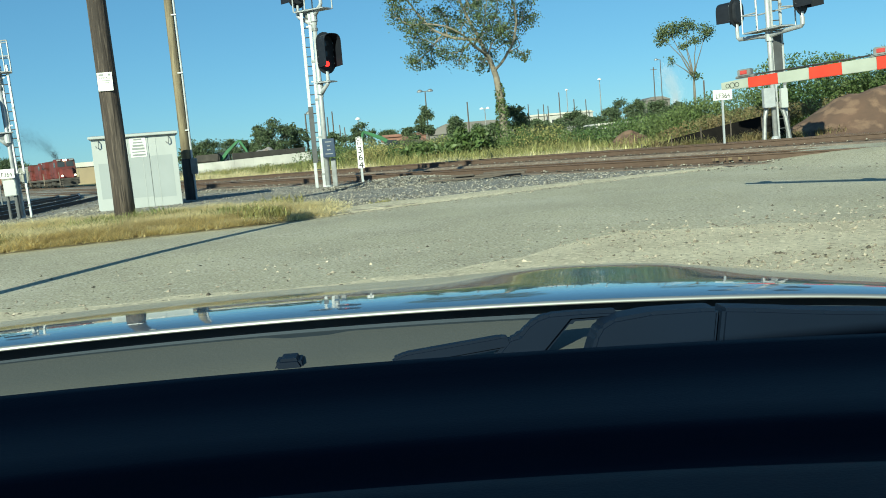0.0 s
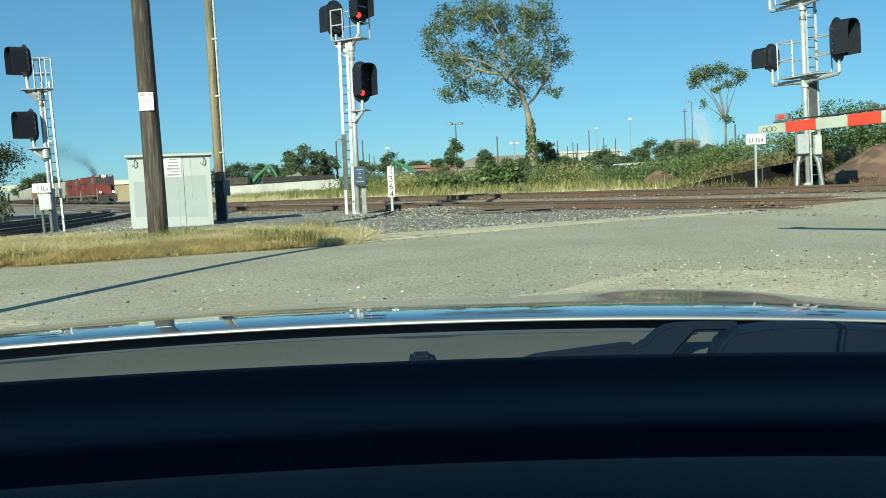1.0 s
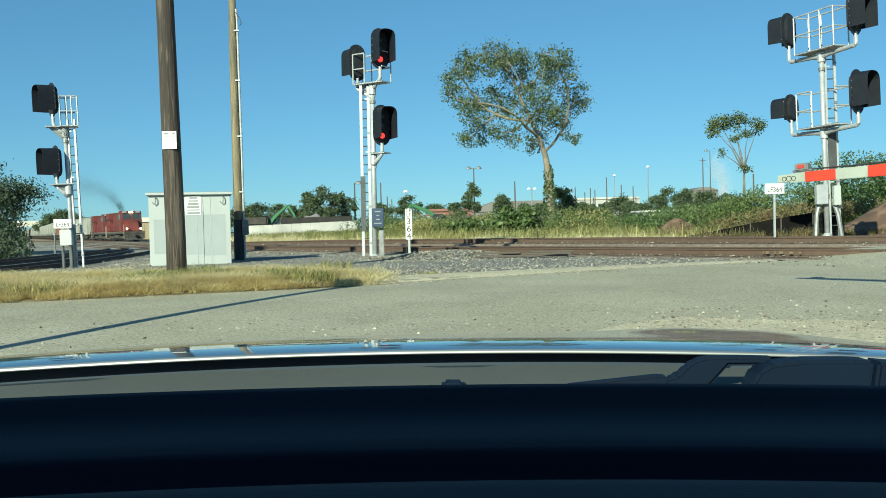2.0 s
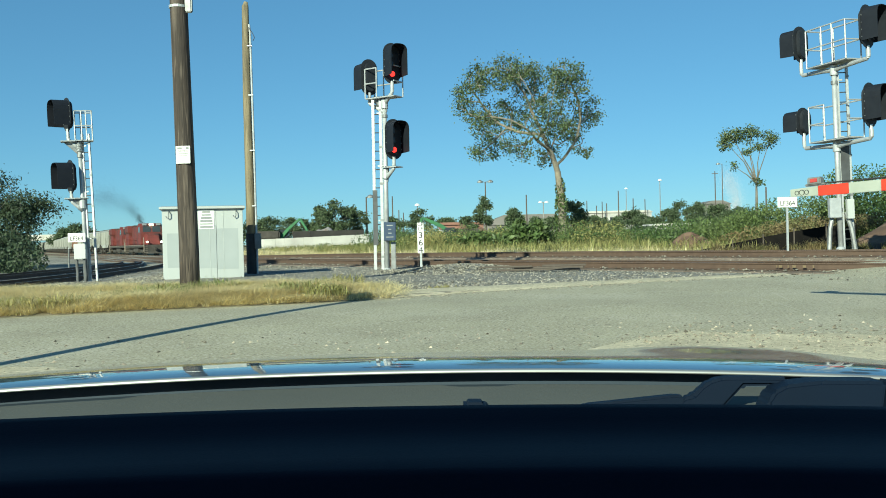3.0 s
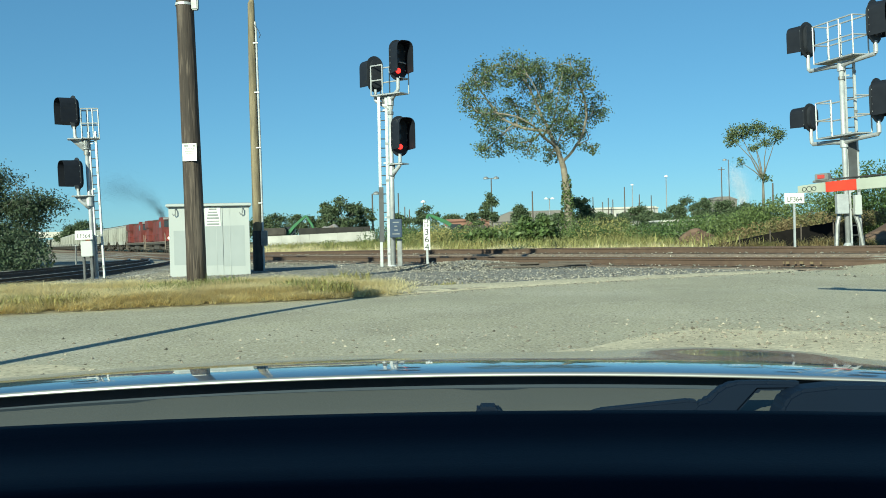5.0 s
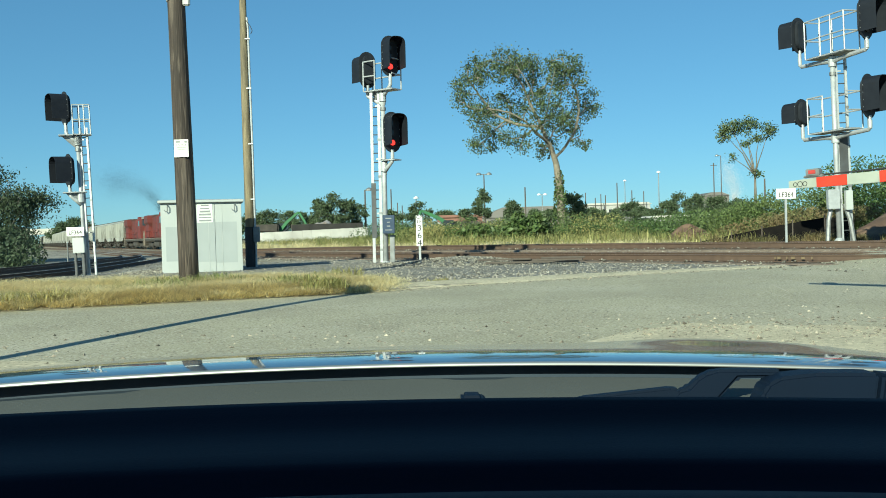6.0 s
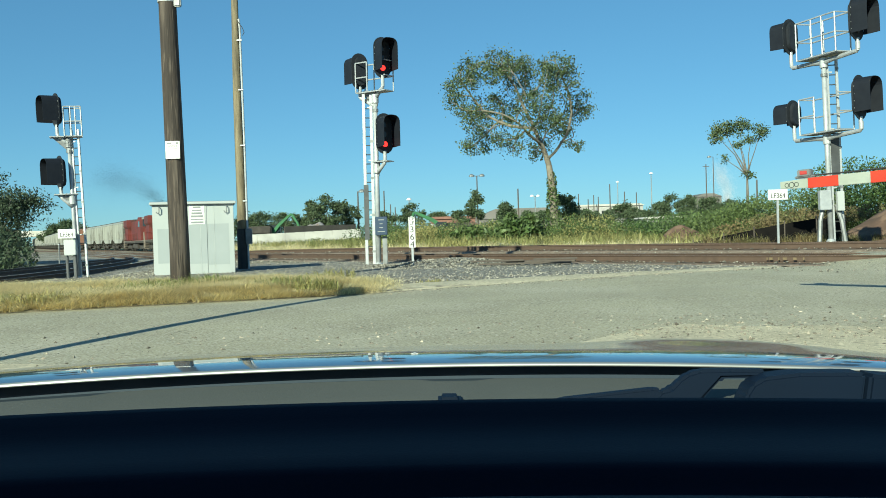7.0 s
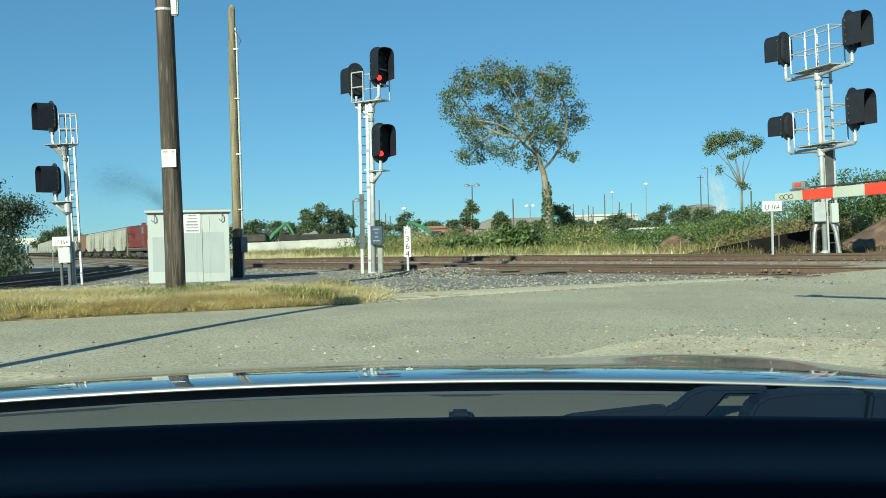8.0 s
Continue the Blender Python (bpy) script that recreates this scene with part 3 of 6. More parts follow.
def signal_head(parent, at, yaw, tall=1.38, lit=-1, lamps=3, reach=0.54, w=0.64):
    """A hooded colour-light head that faces -y, turned by yaw degrees."""
    m = pose(*at, 0, 0, yaw)
    head = part("signal_head", Build().prism(stadium(w, tall), 0.03, m), M_SUNPLATE, parent, bevel=0.006)
    # the hood: an open-bottomed shell that widens a little outwards
    b = Build()
    r = w * 0.455
    up = tall / 2 - 0.10
    outline = [(r, -tall * 0.34)] + [(math.copysign(r * abs(math.cos(math.pi * k / 12)) ** 0.72, 6 - k), up - r + r * math.sin(math.pi * k / 12) ** 0.72) for k in range(13)] + [(-r, -tall * 0.34)]
    n = len(outline)
    rows = []
    for y, sx, top, low in ((-0.015, 1.0, 1.0, 0.0), (-reach / 2, 1.02, 0.99, 0.01), (-reach, 1.04, 0.985, 0.03)):
        for inset in (0.0, 0.012):
            ring = []
            for x, z in outline:
                zz = z * top if z > 0 else z + low * tall * 0.5
                ring.append(m @ Vector((x * sx - math.copysign(inset, x) * (abs(x) > 0.01), y, zz - (inset if z > 0 else 0))))
            rows.append(ring)
    vs = [p for ring in rows for p in ring]
    fs = []
    for a in (0, 2):
        for k in range(n - 1):
            o, i2 = a * n + k, (a + 1) * n + k
            fs += [(o, o + 1, o + 1 + 2 * n, o + 2 * n), (i2, i2 + 2 * n, i2 + 1 + 2 * n, i2 + 1)]
    for k in range(n - 1):
        fs.append((4 * n + k, 4 * n + k + 1, 5 * n + k + 1, 5 * n + k))
    for a in (0, 2):
        for k in (0, n - 1):
            fs.append((a * n + k, (a + 1) * n + k, (a + 3) * n + k, (a + 2) * n + k))
    b.add(vs, fs)
    part("hood", b, M_SIGNALBLACK, head, "long black light hood")
    part("housing", Build().prism(stadium(w * 0.62, tall * 0.8), 0.13, m @ pose(0, 0.075, 0)), M_SUNPLATE, head, bevel=0.02)
    for s in (-1, 1):
        for k in range(4):
            p = m @ Vector((s * w * 0.44, -0.02, tall * (-0.25 + 0.16 * k)))
            q = m @ Vector((s * w * 0.44, -0.03, tall * (-0.25 + 0.16 * k)))
            part("bolt", Build().tube([p, q], 0.019, 6), M_GALV, head)
    for k in range(lamps):
        z = tall * (0.22 - 0.24 * k)
        disc = Build().tube([m @ Vector((0, -0.02, z)), m @ Vector((0, -0.055, z))], 0.09, 16)
        part("lens", disc, M_REDLENS if k == lit else M_DARKLENS, head, "glowing red lens" if k == lit else "")
    return head


def signal_mast(base, tall, label, lean=0.0, stout=1.0, ladder_dx=-0.4, ladder_top=5.5, decks=(), heads=(), guard=None, ladder_w=0.17, cases=(), group="railway signal masts", braces=False, yaw=0.0, arms=False, rail_w=0.065, arm_f=1.06, reach=0.54, plate_w=0.64):
    """decks: (z, x0, x1, yaw, rail height, open ends); heads: (x, y, z, yaw, tall, lit, lamps)."""
    t = thing("signal_mast", pose(*base, 0, lean, 0), label, "railway signal", group)
    part("mast", Build().tube([(0, 0, -0.1), (0, 0, tall)], [0.085 * stout, 0.075 * stout], 14), M_GALV, t, smooth=True)
    part("base_flange", Build().tube([(0, 0, -0.1), (0, 0, 0.05), (0, 0, 0.12)], [0.16, 0.15, 0.09], 12), M_GALV, t)
    for k in (0.22, 0.55, 0.9):
        part("clamp", Build().tube([(0, 0, tall * k - 0.05), (0, 0, tall * k + 0.05)], 0.105, 12), M_DARKSTEEL, t)
    y = 0.05
    for dx in (-ladder_w, ladder_w):
        part("ladder_rail", Build().box((ladder_dx + dx, y, ladder_top / 2), (rail_w, 0.08, ladder_top + 0.1)), M_GALV, t, bevel=0.006)
    z = 0.35
    while z < ladder_top:
        part("rung", Build().tube([(ladder_dx - ladder_w, y, z), (ladder_dx + ladder_w, y, z)], 0.018, 6), M_GUARD, t)
        z += 0.31
    for k in (0.3, 0.62, 0.93):
        part("ladder_bracket", Build().box((ladder_dx / 2, y, ladder_top * k), (abs(ladder_dx), 0.04, 0.05)), M_GALV, t)
    for k in range(5):
        zz = 0.5 + (ladder_top - 0.8) * k / 4
        part("rail_clip", Build().box((ladder_dx + ladder_w, y - 0.045, zz), (rail_w * 1.25, 0.02, 0.07)), M_DARKSTEEL, t)
    if guard:
        part("ladder_guard", Build().box((ladder_dx + guard[2], y - 0.05, (guard[0] + guard[1]) / 2), (guard[3], 0.02, guard[1] - guard[0])), M_GUARD, t, "grey climb guard plate")
    for z, x0, x1, depth, rh, gap in decks:
        turn = pose(0, 0, 0, 0, 0, yaw)
        before = set(ob.name for ob in t.children)
        part("platform", Build().box(((x0 + x1) / 2, 0, z), (x1 - x0, depth, 0.035)), M_GALV, t, bevel=0.008)
        g = Build()
        for k in range(int((x1 - x0) / 0.12)):
            g.box((x0 + 0.06 + k * 0.12, 0, z + 0.028), (0.03, depth - 0.02, 0.02))
        part("grating", g, M_DARKSTEEL, t)
        br = Build()
        for xe in (x0, x1):
            if abs(xe) > 0.3 and not arms:
                br.tube([(0, 0, z - 0.2), (xe * 0.5, 0, z - 0.15), (xe * (arm_f - 0.09), 0, z - 0.11), (xe * (arm_f - 0.01), 0, z - 0.05), (xe * arm_f, 0, z + 0.16)], [0.085, 0.075, 0.065, 0.062, 0.06], 10)
        br.tube([(0, 0, z - 0.36), (0, 0, z - 0.05)], 0.12, 12)
        part("bracket_arm", br, M_GALV, t)
        if arms:
            part("gusset", Build().prism([(x0 * 0.85, z - 0.02), (0.14, z - 0.02), (0.1, z - 0.48), (-0.06, z - 0.48)], 0.04, pose(0, 0, 0)), M_DARKSTEEL, t, "triangular steel gusset under the platform")
        if rh:
            for s in (-1, 1):
                yy = s * depth / 2
                xs = [x0 + (x1 - x0) * k / 3 for k in ((0, 1, 3) if s > 0 else (0, 1.2, 2, 3))]
                for x in xs:
                    if gap and s < 0 and xs.index(x) > 1:
                        continue
                    part("railing_post", Build().tube([(x, yy, z), (x, yy, z + rh)], 0.024, 6), M_GALV, t)
                for k in (0.5, 1.0):
                    part("railing_bar", Build().tube([(x0, yy, z + rh * k), (xs[1] if gap and s < 0 else x1, yy, z + rh * k)], 0.024, 6), M_GALV, t)
            for x in (x0, x1):
                for k in (0.5, 1.0):
                    part("railing_bar", Build().tube([(x, -depth / 2, z + rh * k), (x, depth / 2, z + rh * k)], 0.024, 6), M_GALV, t)
        for ob in t.children:
            if ob.name not in before:
                ob.matrix_local = turn
    for x, yy, z, face, h, lit, lamps in heads:
        x, yy, _ = pose(0, 0, 0, 0, 0, yaw) @ Vector((x, yy, 0))
        part("head_post", Build().tube([(x, yy, z - h / 2 - 0.28), (x, yy, z - h / 2 + 0.1)], 0.06, 10), M_GALV, t)
        if arms:
            low = z - h / 2
            part("head_arm", Build().tube([(0, 0, low - 0.62), (x * 0.5, yy * 0.5, low - 0.45), (x * 0.95, yy * 0.95, low - 0.3), (x, yy, low - 0.22)], [0.085, 0.07, 0.062, 0.06], 10), M_GALV, t, smooth=True)
        signal_head(t, (x, yy, z), face, h, lit, lamps, reach, plate_w)
    for c, s, mat, lab in cases:
        case = part("junction_case", Build().box(c, s), mat, t, lab, bevel=0.015)
        if mat is M_CASE:
            for k, w in enumerate((0.2, 0.1, 0.12, 0.24)):
                part("print", Build().box((c[0], c[1] - s[1] / 2 - 0.003, c[2] + 0.2 - 0.13 * k), (w, 0.004, 0.03)), M_GREYBAR, case)
    if braces:
        for sx in (-1, 1):
            part("brace", Build().tube([(sx * 0.42, -0.1, -0.05), (sx * 0.34, -0.05, 0.7), (sx * 0.2, 0, 1.2)], 0.075, 8), M_DARKSTEEL, t)
    return t


def number_sign(at, yaw, words, post_h, label, mounted=False):
    t = thing("location_sign", pose(*at, 0, 0, yaw), label, "sign")
    if mounted:
        part("bracket", Build().tube([(0, 0.005, post_h), (0.1, 0.15, post_h), (0.24, 0.39, post_h)], 0.02, 8), M_GALV, t)
    else:
        part("post", Build().box((0, 0.03, post_h / 2), (0.06, 0.04, post_h + 0.3)), M_GALV, t)
    part("plate", Build().box((0, 0, post_h + 0.02), (0.64, 0.012, 0.32)), M_WHITE, t, bevel=0.004)
    lettering(words, 0.215, pose(0, -0.009, post_h - 0.02), M_LETTER, t, 0.92)
    return t


def number_post(at):
    t = thing("milepost_sign", pose(*at, 0, 0, 4), "narrow white sign on a steel post reading CP LF 364", "sign")
    part("post", Build().box((0, 0.03, 0.85), (0.07, 0.04, 1.8)), M_GALV, t)
    part("plate", Build().box((0, 0, 1.24), (0.205, 0.012, 0.97)), M_WHITE, t, bevel=0.004)
    lettering("CP", 0.155, pose(0, -0.009, 1.665), M_LETTER, t)
    lettering("LF", 0.155, pose(0, -0.009, 1.525), M_LETTER, t)
    for k, c in enumerate("364"):
        lettering(c, 0.27, pose(0, -0.009, 1.32 - 0.235 * k), M_LETTER, t, 1.1)
    return t


# ---------------------------------------------------------------- roadside things
def pole_dark():
    t = thing("utility_pole", pose(-5.06, 18.6, 0.1), "tall dark creosoted wooden utility pole with a paper notice", "utility pole")
    pts = [(0, 0, -0.3), (0.0, 0, 1), (-0.03, 0, 3), (-0.06, 0, 5), (-0.10, 0, 7.5), (-0.14, 0, 10.5)]
    part("pole", Build().tube(pts, [0.205, 0.197, 0.188, 0.178, 0.17, 0.155], 18), M_POLE, t, smooth=True)
    n = part("notice", Build().box((-0.01, -0.215, 2.97), (0.285, 0.008, 0.35)), M_WHITE, t, "white weathered paper notice")
    part("print", Build().box((-0.075, -0.221, 3.10), (0.09, 0.004, 0.035)).box((0.08, -0.221, 3.10), (0.05, 0.004, 0.04)), M_GREYBAR, n)
    lettering("NOTICE", 0.055, pose(-0.01, -0.222, 3.04), M_GREYBAR, n)
    part("print", Build().box((-0.01, -0.221, 2.99), (0.19, 0.004, 0.012)).box((-0.01, -0.221, 2.95), (0.16, 0.004, 0.010)), M_GREYBAR, n)
    part("strap", Build().tube([(-0.085, 0, 5.94), (-0.085, 0, 5.99)], 0.186, 18), M_GALV, t, "metal strap")
    part("bracket", Build().box((0.14, -0.05, 6.05), (0.14, 0.12, 0.42)), M_DARKSTEEL, t, "small steel equipment bracket", bevel=0.02)
    part("cross_arm", Build().box((-0.14, -0.2, 10.0), (2.4, 0.1, 0.12)), M_POLE, t)


def pole_pale():
    t = thing("utility_pole", pose(-6.13, 30, 0.1), "pale treated wooden pole with steel conduit and black sleeve", "utility pole")
    part("pole", Build().tube([(0, 0, -0.2), (0.0, 0, 3), (-0.02, 0, 6), (0.0, 0, 8.9), (0.03, 0, 9.05)], [0.155, 0.145, 0.13, 0.11, 0.06], 14), M_POLE2, t, smooth=True)
    part("sleeve", Build().tube([(0, 0, -0.1), (0, 0, 1.5)], [0.172, 0.166], 14), M_BLACK, t, "black protective sleeve")
    part("conduit", Build().tube([(0.19, -0.06, 0), (0.18, -0.06, 4), (0.15, -0.06, 8.0), (0.12, -0.04, 8.3)], 0.035, 8), M_GALV, t, "galvanised conduit")
    for z in (2.4, 4.2, 6.0, 7.6):
        part("conduit_strap", Build().box((0.13, -0.1, z), (0.16, 0.05, 0.04)), M_GALV, t)
    part("meter_box", Build().box((0.24, -0.12, 1.25), (0.2, 0.14, 0.5)), M_DARKSTEEL, t, "grey meter box", bevel=0.02)
    part("cable", Build().tube([(0.1, -0.1, 8.2), (0.24, -0.12, 8.0), (0.3, -0.12, 7.85), (0.24, -0.1, 7.75)], 0.012, 5), M_BLACK, t)


def cabinet():
    t = thing("signal_cabinet", pose(-7.0, 27.3, 0.12, 0, 0, 14), "white painted steel signal equipment cabinet beside the tracks", "equipment cabinet")
    w, d, h = 2.26, 1.5, 2.2
    part("body", Build().box((0, 0.38, h / 2), (w, d, h)), M_CABINET, t, bevel=0.015)
    for k, x in enumerate((-0.77, 0.0, 0.77)):
        part("door_panel", Build().box((x, -0.375, h / 2), (0.752, 0.02, h - 0.1)), M_CABINET, t, bevel=0.006)
    # three thin boxes, a little greyer than the doors
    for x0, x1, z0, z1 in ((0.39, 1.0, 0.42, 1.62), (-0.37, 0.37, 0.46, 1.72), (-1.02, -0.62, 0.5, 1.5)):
        part("paint_patch", Build().box(((x0 + x1) / 2, -0.3865, (z0 + z1) / 2), (x1 - x0, 0.003, z1 - z0)), M_PATCH, t, "greyer rectangle on the cabinet front")
    for x in (-0.58, -0.19, 0.19, 0.58):
        part("rib", Build().box((x, -0.389, h / 2), (0.012, 0.008, h - 0.14)), M_CABINET, t)
    r = Build()
    r.add([(-1.22, -0.5, h), (1.22, -0.5, h - 0.0), (1.22, 1.25, h), (-1.22, 1.25, h), (-1.22, -0.5, h + 0.07), (1.22, -0.5, h + 0.07), (1.22, 1.25, h + 0.16), (-1.22, 1.25, h + 0.16)],
          [(0, 1, 2, 3), (4, 5, 6, 7), (0, 1, 5, 4), (1, 2, 6, 5), (2, 3, 7, 6), (3, 0, 4, 7)])
    part("roof", r, M_CABINET, t, "overhanging white metal roof", bevel=0.01)
    for x in (-0.95, 0.95):
        part("lifting_hook", Build().tube([(x, -0.40, h - 0.05), (x, -0.47, h - 0.1), (x, -0.47, h - 0.22), (x - 0.05, -0.47, h - 0.26), (x - 0.08, -0.46, h - 0.2)], 0.014, 6), M_DARKSTEEL, t)
    s = part("plate", Build().box((0.1, -0.392, 1.89), (0.44, 0.01, 0.56)), M_WHITE, t, "white information plate")
    for k, (bw, bh) in enumerate(((0.22, 0.045), (0.26, 0.04), (0.30, 0.055), (0.34, 0.055), (0.36, 0.03), (0.36, 0.05))):
        part("print", Build().box((0.1, -0.399, 2.11 - 0.088 * k), (bw, 0.004, bh)), M_GREYBAR, s)


GATE_TIP, GATE_DIR = Vector((4.81, 12.5, 1.76)), Vector((0.62, -0.785, 0.028)).normalized()


def gate():
    t = thing("crossing_gate", pose(0, 0, 0), "lowered crossing gate with red and white striped arm", "crossing gate")
    rot = Matrix.Rotation(math.atan2(GATE_DIR.y, GATE_DIR.x), 4, "Z") @ Matrix.Rotation(-math.asin(GATE_DIR.z), 4, "Y")
    m = Matrix.Translation(GATE_TIP) @ rot
    t.matrix_world = m
    x = 0.0
    lengths = [0.40] + [0.42] * 14
    for k, w in enumerate(lengths):
        if k == 0:
            h0, h1 = 0.095, 0.13
        else:
            h0 = 0.13 + 0.005 * k
            h1 = h0 + 0.005
        b = Build().add([(x + 0.001, yy, s * hh / 2) for yy in (-0.022, 0.022) for (hh, s) in ((h0, -1), (h0, 1))] + [(x + w - 0.001, yy, s * hh / 2) for yy in (-0.022, 0.022) for (hh, s) in ((h1, -1), (h1, 1))],
                        [(0, 1, 3, 2), (4, 6, 7, 5), (0, 4, 5, 1), (2, 3, 7, 6), (1, 5, 7, 3), (0, 2, 6, 4)])
        part("stripe", b, M_REDTAPE if k % 2 else M_GATEWHITE, t, "red reflective stripe" if k % 2 else "dingy white stripe", bevel=0.004)
        x += w
    for lx in (0.36, 2.15, 4.0):
        lamp = part("gate_lamp", Build().box((lx, 0, 0.135), (0.19, 0.10, 0.10)).box((lx, 0, 0.085), (0.29, 0.06, 0.035)), M_DARKSTEEL, t, "small gate lamp", bevel=0.012)
        for s in (-1, 1):
            part("lens", Build().box((lx, s * 0.051, 0.14), (0.10, 0.012, 0.05)), M_LAMPRED, lamp, bevel=0.003)
    part("cable", Build().tube([(0.45, 0.03, 0.10), (1.0, 0.03, 0.095), (2.0, 0.03, 0.105), (4, 0.03, 0.11), (5.8, 0.03, 0.12)], 0.012, 5), M_BLACK, t)
    g = Build()
    for cx, rr in ((0.10, 0.028), (0.17, 0.036), (0.24, 0.03)):
        for a in range(10):
            p, q = (cx + rr * math.cos(a * 0.66), -0.025, -0.005 + rr * math.sin(a * 0.66)), (cx + rr * math.cos(a * 0.66 + 0.66), -0.025, -0.005 + rr * math.sin(a * 0.66 + 0.66))
            g.tube([p, q], 0.004, 4)
    part("scrawl", g, M_LETTER, t, "black spray-painted squiggle")
    # mechanism and mast, beyond the road
    part("gate_mast", Build().tube([(x + 0.25, 0, -1.8), (x + 0.25, 0, 2.4)], 0.07, 12), M_GALV, t)
    part("mechanism", Build().box((x + 0.25, 0.05, -0.35), (0.4, 0.4, 0.75)), M_DARKSTEEL, t, bevel=0.03)


def shadow_post():
    """An unseen post, added to cast the long shadow across the road."""
    t = thing("warning_post", pose(-5.0, 9.0, 0), "unseen steel post with a round top, added to shadow the road", "post")
    part("post", Build().tube([(0, 0, -0.1), (0, 0, 3.75)], 0.105, 12), M_GALV, t)
    part("lamp_case", Build().tube([(0, -0.1, 3.9), (0, 0.16, 3.9)], 0.2, 16), M_SIGNALBLACK, t, "round black top that shapes the shadow's end")


# ---------------------------------------------------------------- train
def truck(parent, x, wheels, gauge=1.435):
    b = Build()
    for s in (-1, 1):
        b.box((x, s * 1.05, 0.62), (wheels * 1.45 + 0.3, 0.16, 0.34))
        for k in range(wheels):
            b.box((x + (k - (wheels - 1) / 2) * 1.7, s * 1.05, 0.52), (0.45, 0.22, 0.4))
    part("truck_frame", b, M_GRIME, parent, bevel=0.03)
    for k in range(wheels):
        xx = x + (k - (wheels - 1) / 2) * 1.7
        w = Build()
        for s in (-1, 1):
            w.tube([(xx, s * 0.70, 0.5), (xx, s * 0.83, 0.5)], 0.5, 16)
        w.tube([(xx, -0.7, 0.5), (xx, 0.7, 0.5)], 0.09, 8)
        part("wheelset", w, M_GRIME, parent)


def locomotive(cab_lit, label):
    """A six-axle road diesel, 22.4 m, nose at +x, rails at z = 0."""
    t = thing("locomotive", pose(0, 0, 0), label, "locomotive", "locomotives of the freight train")
    part("underframe", Build().box((0, 0, 1.28), (21.6, 2.9, 0.36)), M_GRIME, t, bevel=0.04)
    part("fuel_tank", Build().box((0.2, 0, 0.72), (5.2, 2.5, 0.8)), M_GRIME, t, bevel=0.15)
    part("long_hood", Build().box((-2.2, 0, 2.85), (14.2, 1.75, 2.75)), M_LOCO, t, bevel=0.12)
    part("radiator", Build().add([(-10.4, -1.5, 3.5), (-10.4, 1.5, 3.5), (-10.4, 1.5, 4.45), (-10.4, -1.5, 4.45), (-6.3, -1.5, 3.5), (-6.3, 1.5, 3.5), (-6.3, 1.5, 4.45), (-6.3, -1.5, 4.45), (-10.2, -1.0, 2.9), (-10.2, 1.0, 2.9), (-6.5, 1.0, 2.9), (-6.5, -1.0, 2.9)],
         [(3, 2, 6, 7), (0, 3, 7, 4), (1, 5, 6, 2), (0, 1, 2, 3), (4, 7, 6, 5), (0, 8, 9, 1), (4, 5, 10, 11), (0, 4, 11, 8), (1, 9, 10, 5), (8, 11, 10, 9)]), M_LOCO, t, "overhanging red radiator section", bevel=0.05)
    part("rear_hood", Build().box((-8.7, 0, 2.75), (3.5, 2.6, 2.58)), M_LOCO, t, bevel=0.12)
    part("inverter_cabin", Build().box((3.6, 0, 2.9), (3.2, 2.6, 2.7)), M_LOCO, t, bevel=0.1)
    cab = Build()
    prof = [(5.2, 1.46), (8.0, 1.46), (8.0, 3.15), (7.55, 4.3), (7.1, 4.5), (5.2, 4.55)]
    cab.prism(prof, 2.95, pose(0, 0, 0))
    cabo = part("cab", cab, M_LOCO, t, bevel=0.07)
    for s in (-1, 1):
        part("windscreen", Build().add([(7.99, s * 0.12, 3.28), (7.99, s * 1.2, 3.28), (7.67, s * 1.15, 4.08), (7.67, s * 0.12, 4.08)], [(0, 1, 2, 3)]), M_CABGLASS, cabo)
        part("side_window", Build().box((6.3, s * 1.478, 3.6), (1.5, 0.02, 0.75)), M_CABGLASS, cabo, bevel=0.005)
        part("number_board", Build().box((7.75, s * 0.95, 4.33), (0.1, 0.6, 0.24)), M_GREYBAR, cabo, "number board")
    part("nose", Build().add([(8.0, -1.1, 1.46), (8.0, 1.1, 1.46), (8.0, 1.0, 3.1), (8.0, -1.0, 3.1), (9.9, -0.9, 1.46), (9.9, 0.9, 1.46), (9.55, 0.75, 2.75), (9.55, -0.75, 2.75)],
         [(0, 3, 2, 1), (4, 5, 6, 7), (0, 4, 7, 3), (1, 2, 6, 5), (3, 7, 6, 2), (0, 1, 5, 4)]), M_LOCO, t, "sloping red nose", bevel=0.08)
    lm = M_HEADLIGHT if cab_lit else M_DARKLENS
    part("headlight", Build().tube([(7.6, -0.16, 4.32), (7.84, -0.16, 4.30)], 0.15, 12).tube([(7.6, 0.16, 4.32), (7.84, 0.16, 4.30)], 0.15, 12), lm, t, "lit headlight" if cab_lit else "")
    for s in (-1, 1):
        part("ditch_light", Build().tube([(10.15, s * 0.95, 1.85), (10.35, s * 0.95, 1.85)], 0.15, 12), lm, t, "lit ditch light" if cab_lit else "")
        for e in (-1, 1):
            st = Build()
            for k in range(4):
                st.box((e * 10.65, s * 1.2, 0.4 + k * 0.28), (0.5, 0.45, 0.04))
            st.tube([(e * 10.35, s * 1.45, 0.5), (e * 10.35, s * 1.45, 2.4)], 0.03, 6).tube([(e * 10.9, s * 1.45, 0.5), (e * 10.9, s * 1.45, 1.7), (e * 10.35, s * 1.45, 2.5)], 0.035, 6)
            part("step_well", st, M_HANDRAIL, t, "pale steps and grab irons")
        hr = Build().tube([(-10.3, s * 1.42, 2.45), (5.0, s * 1.42, 2.45)], 0.025, 6)
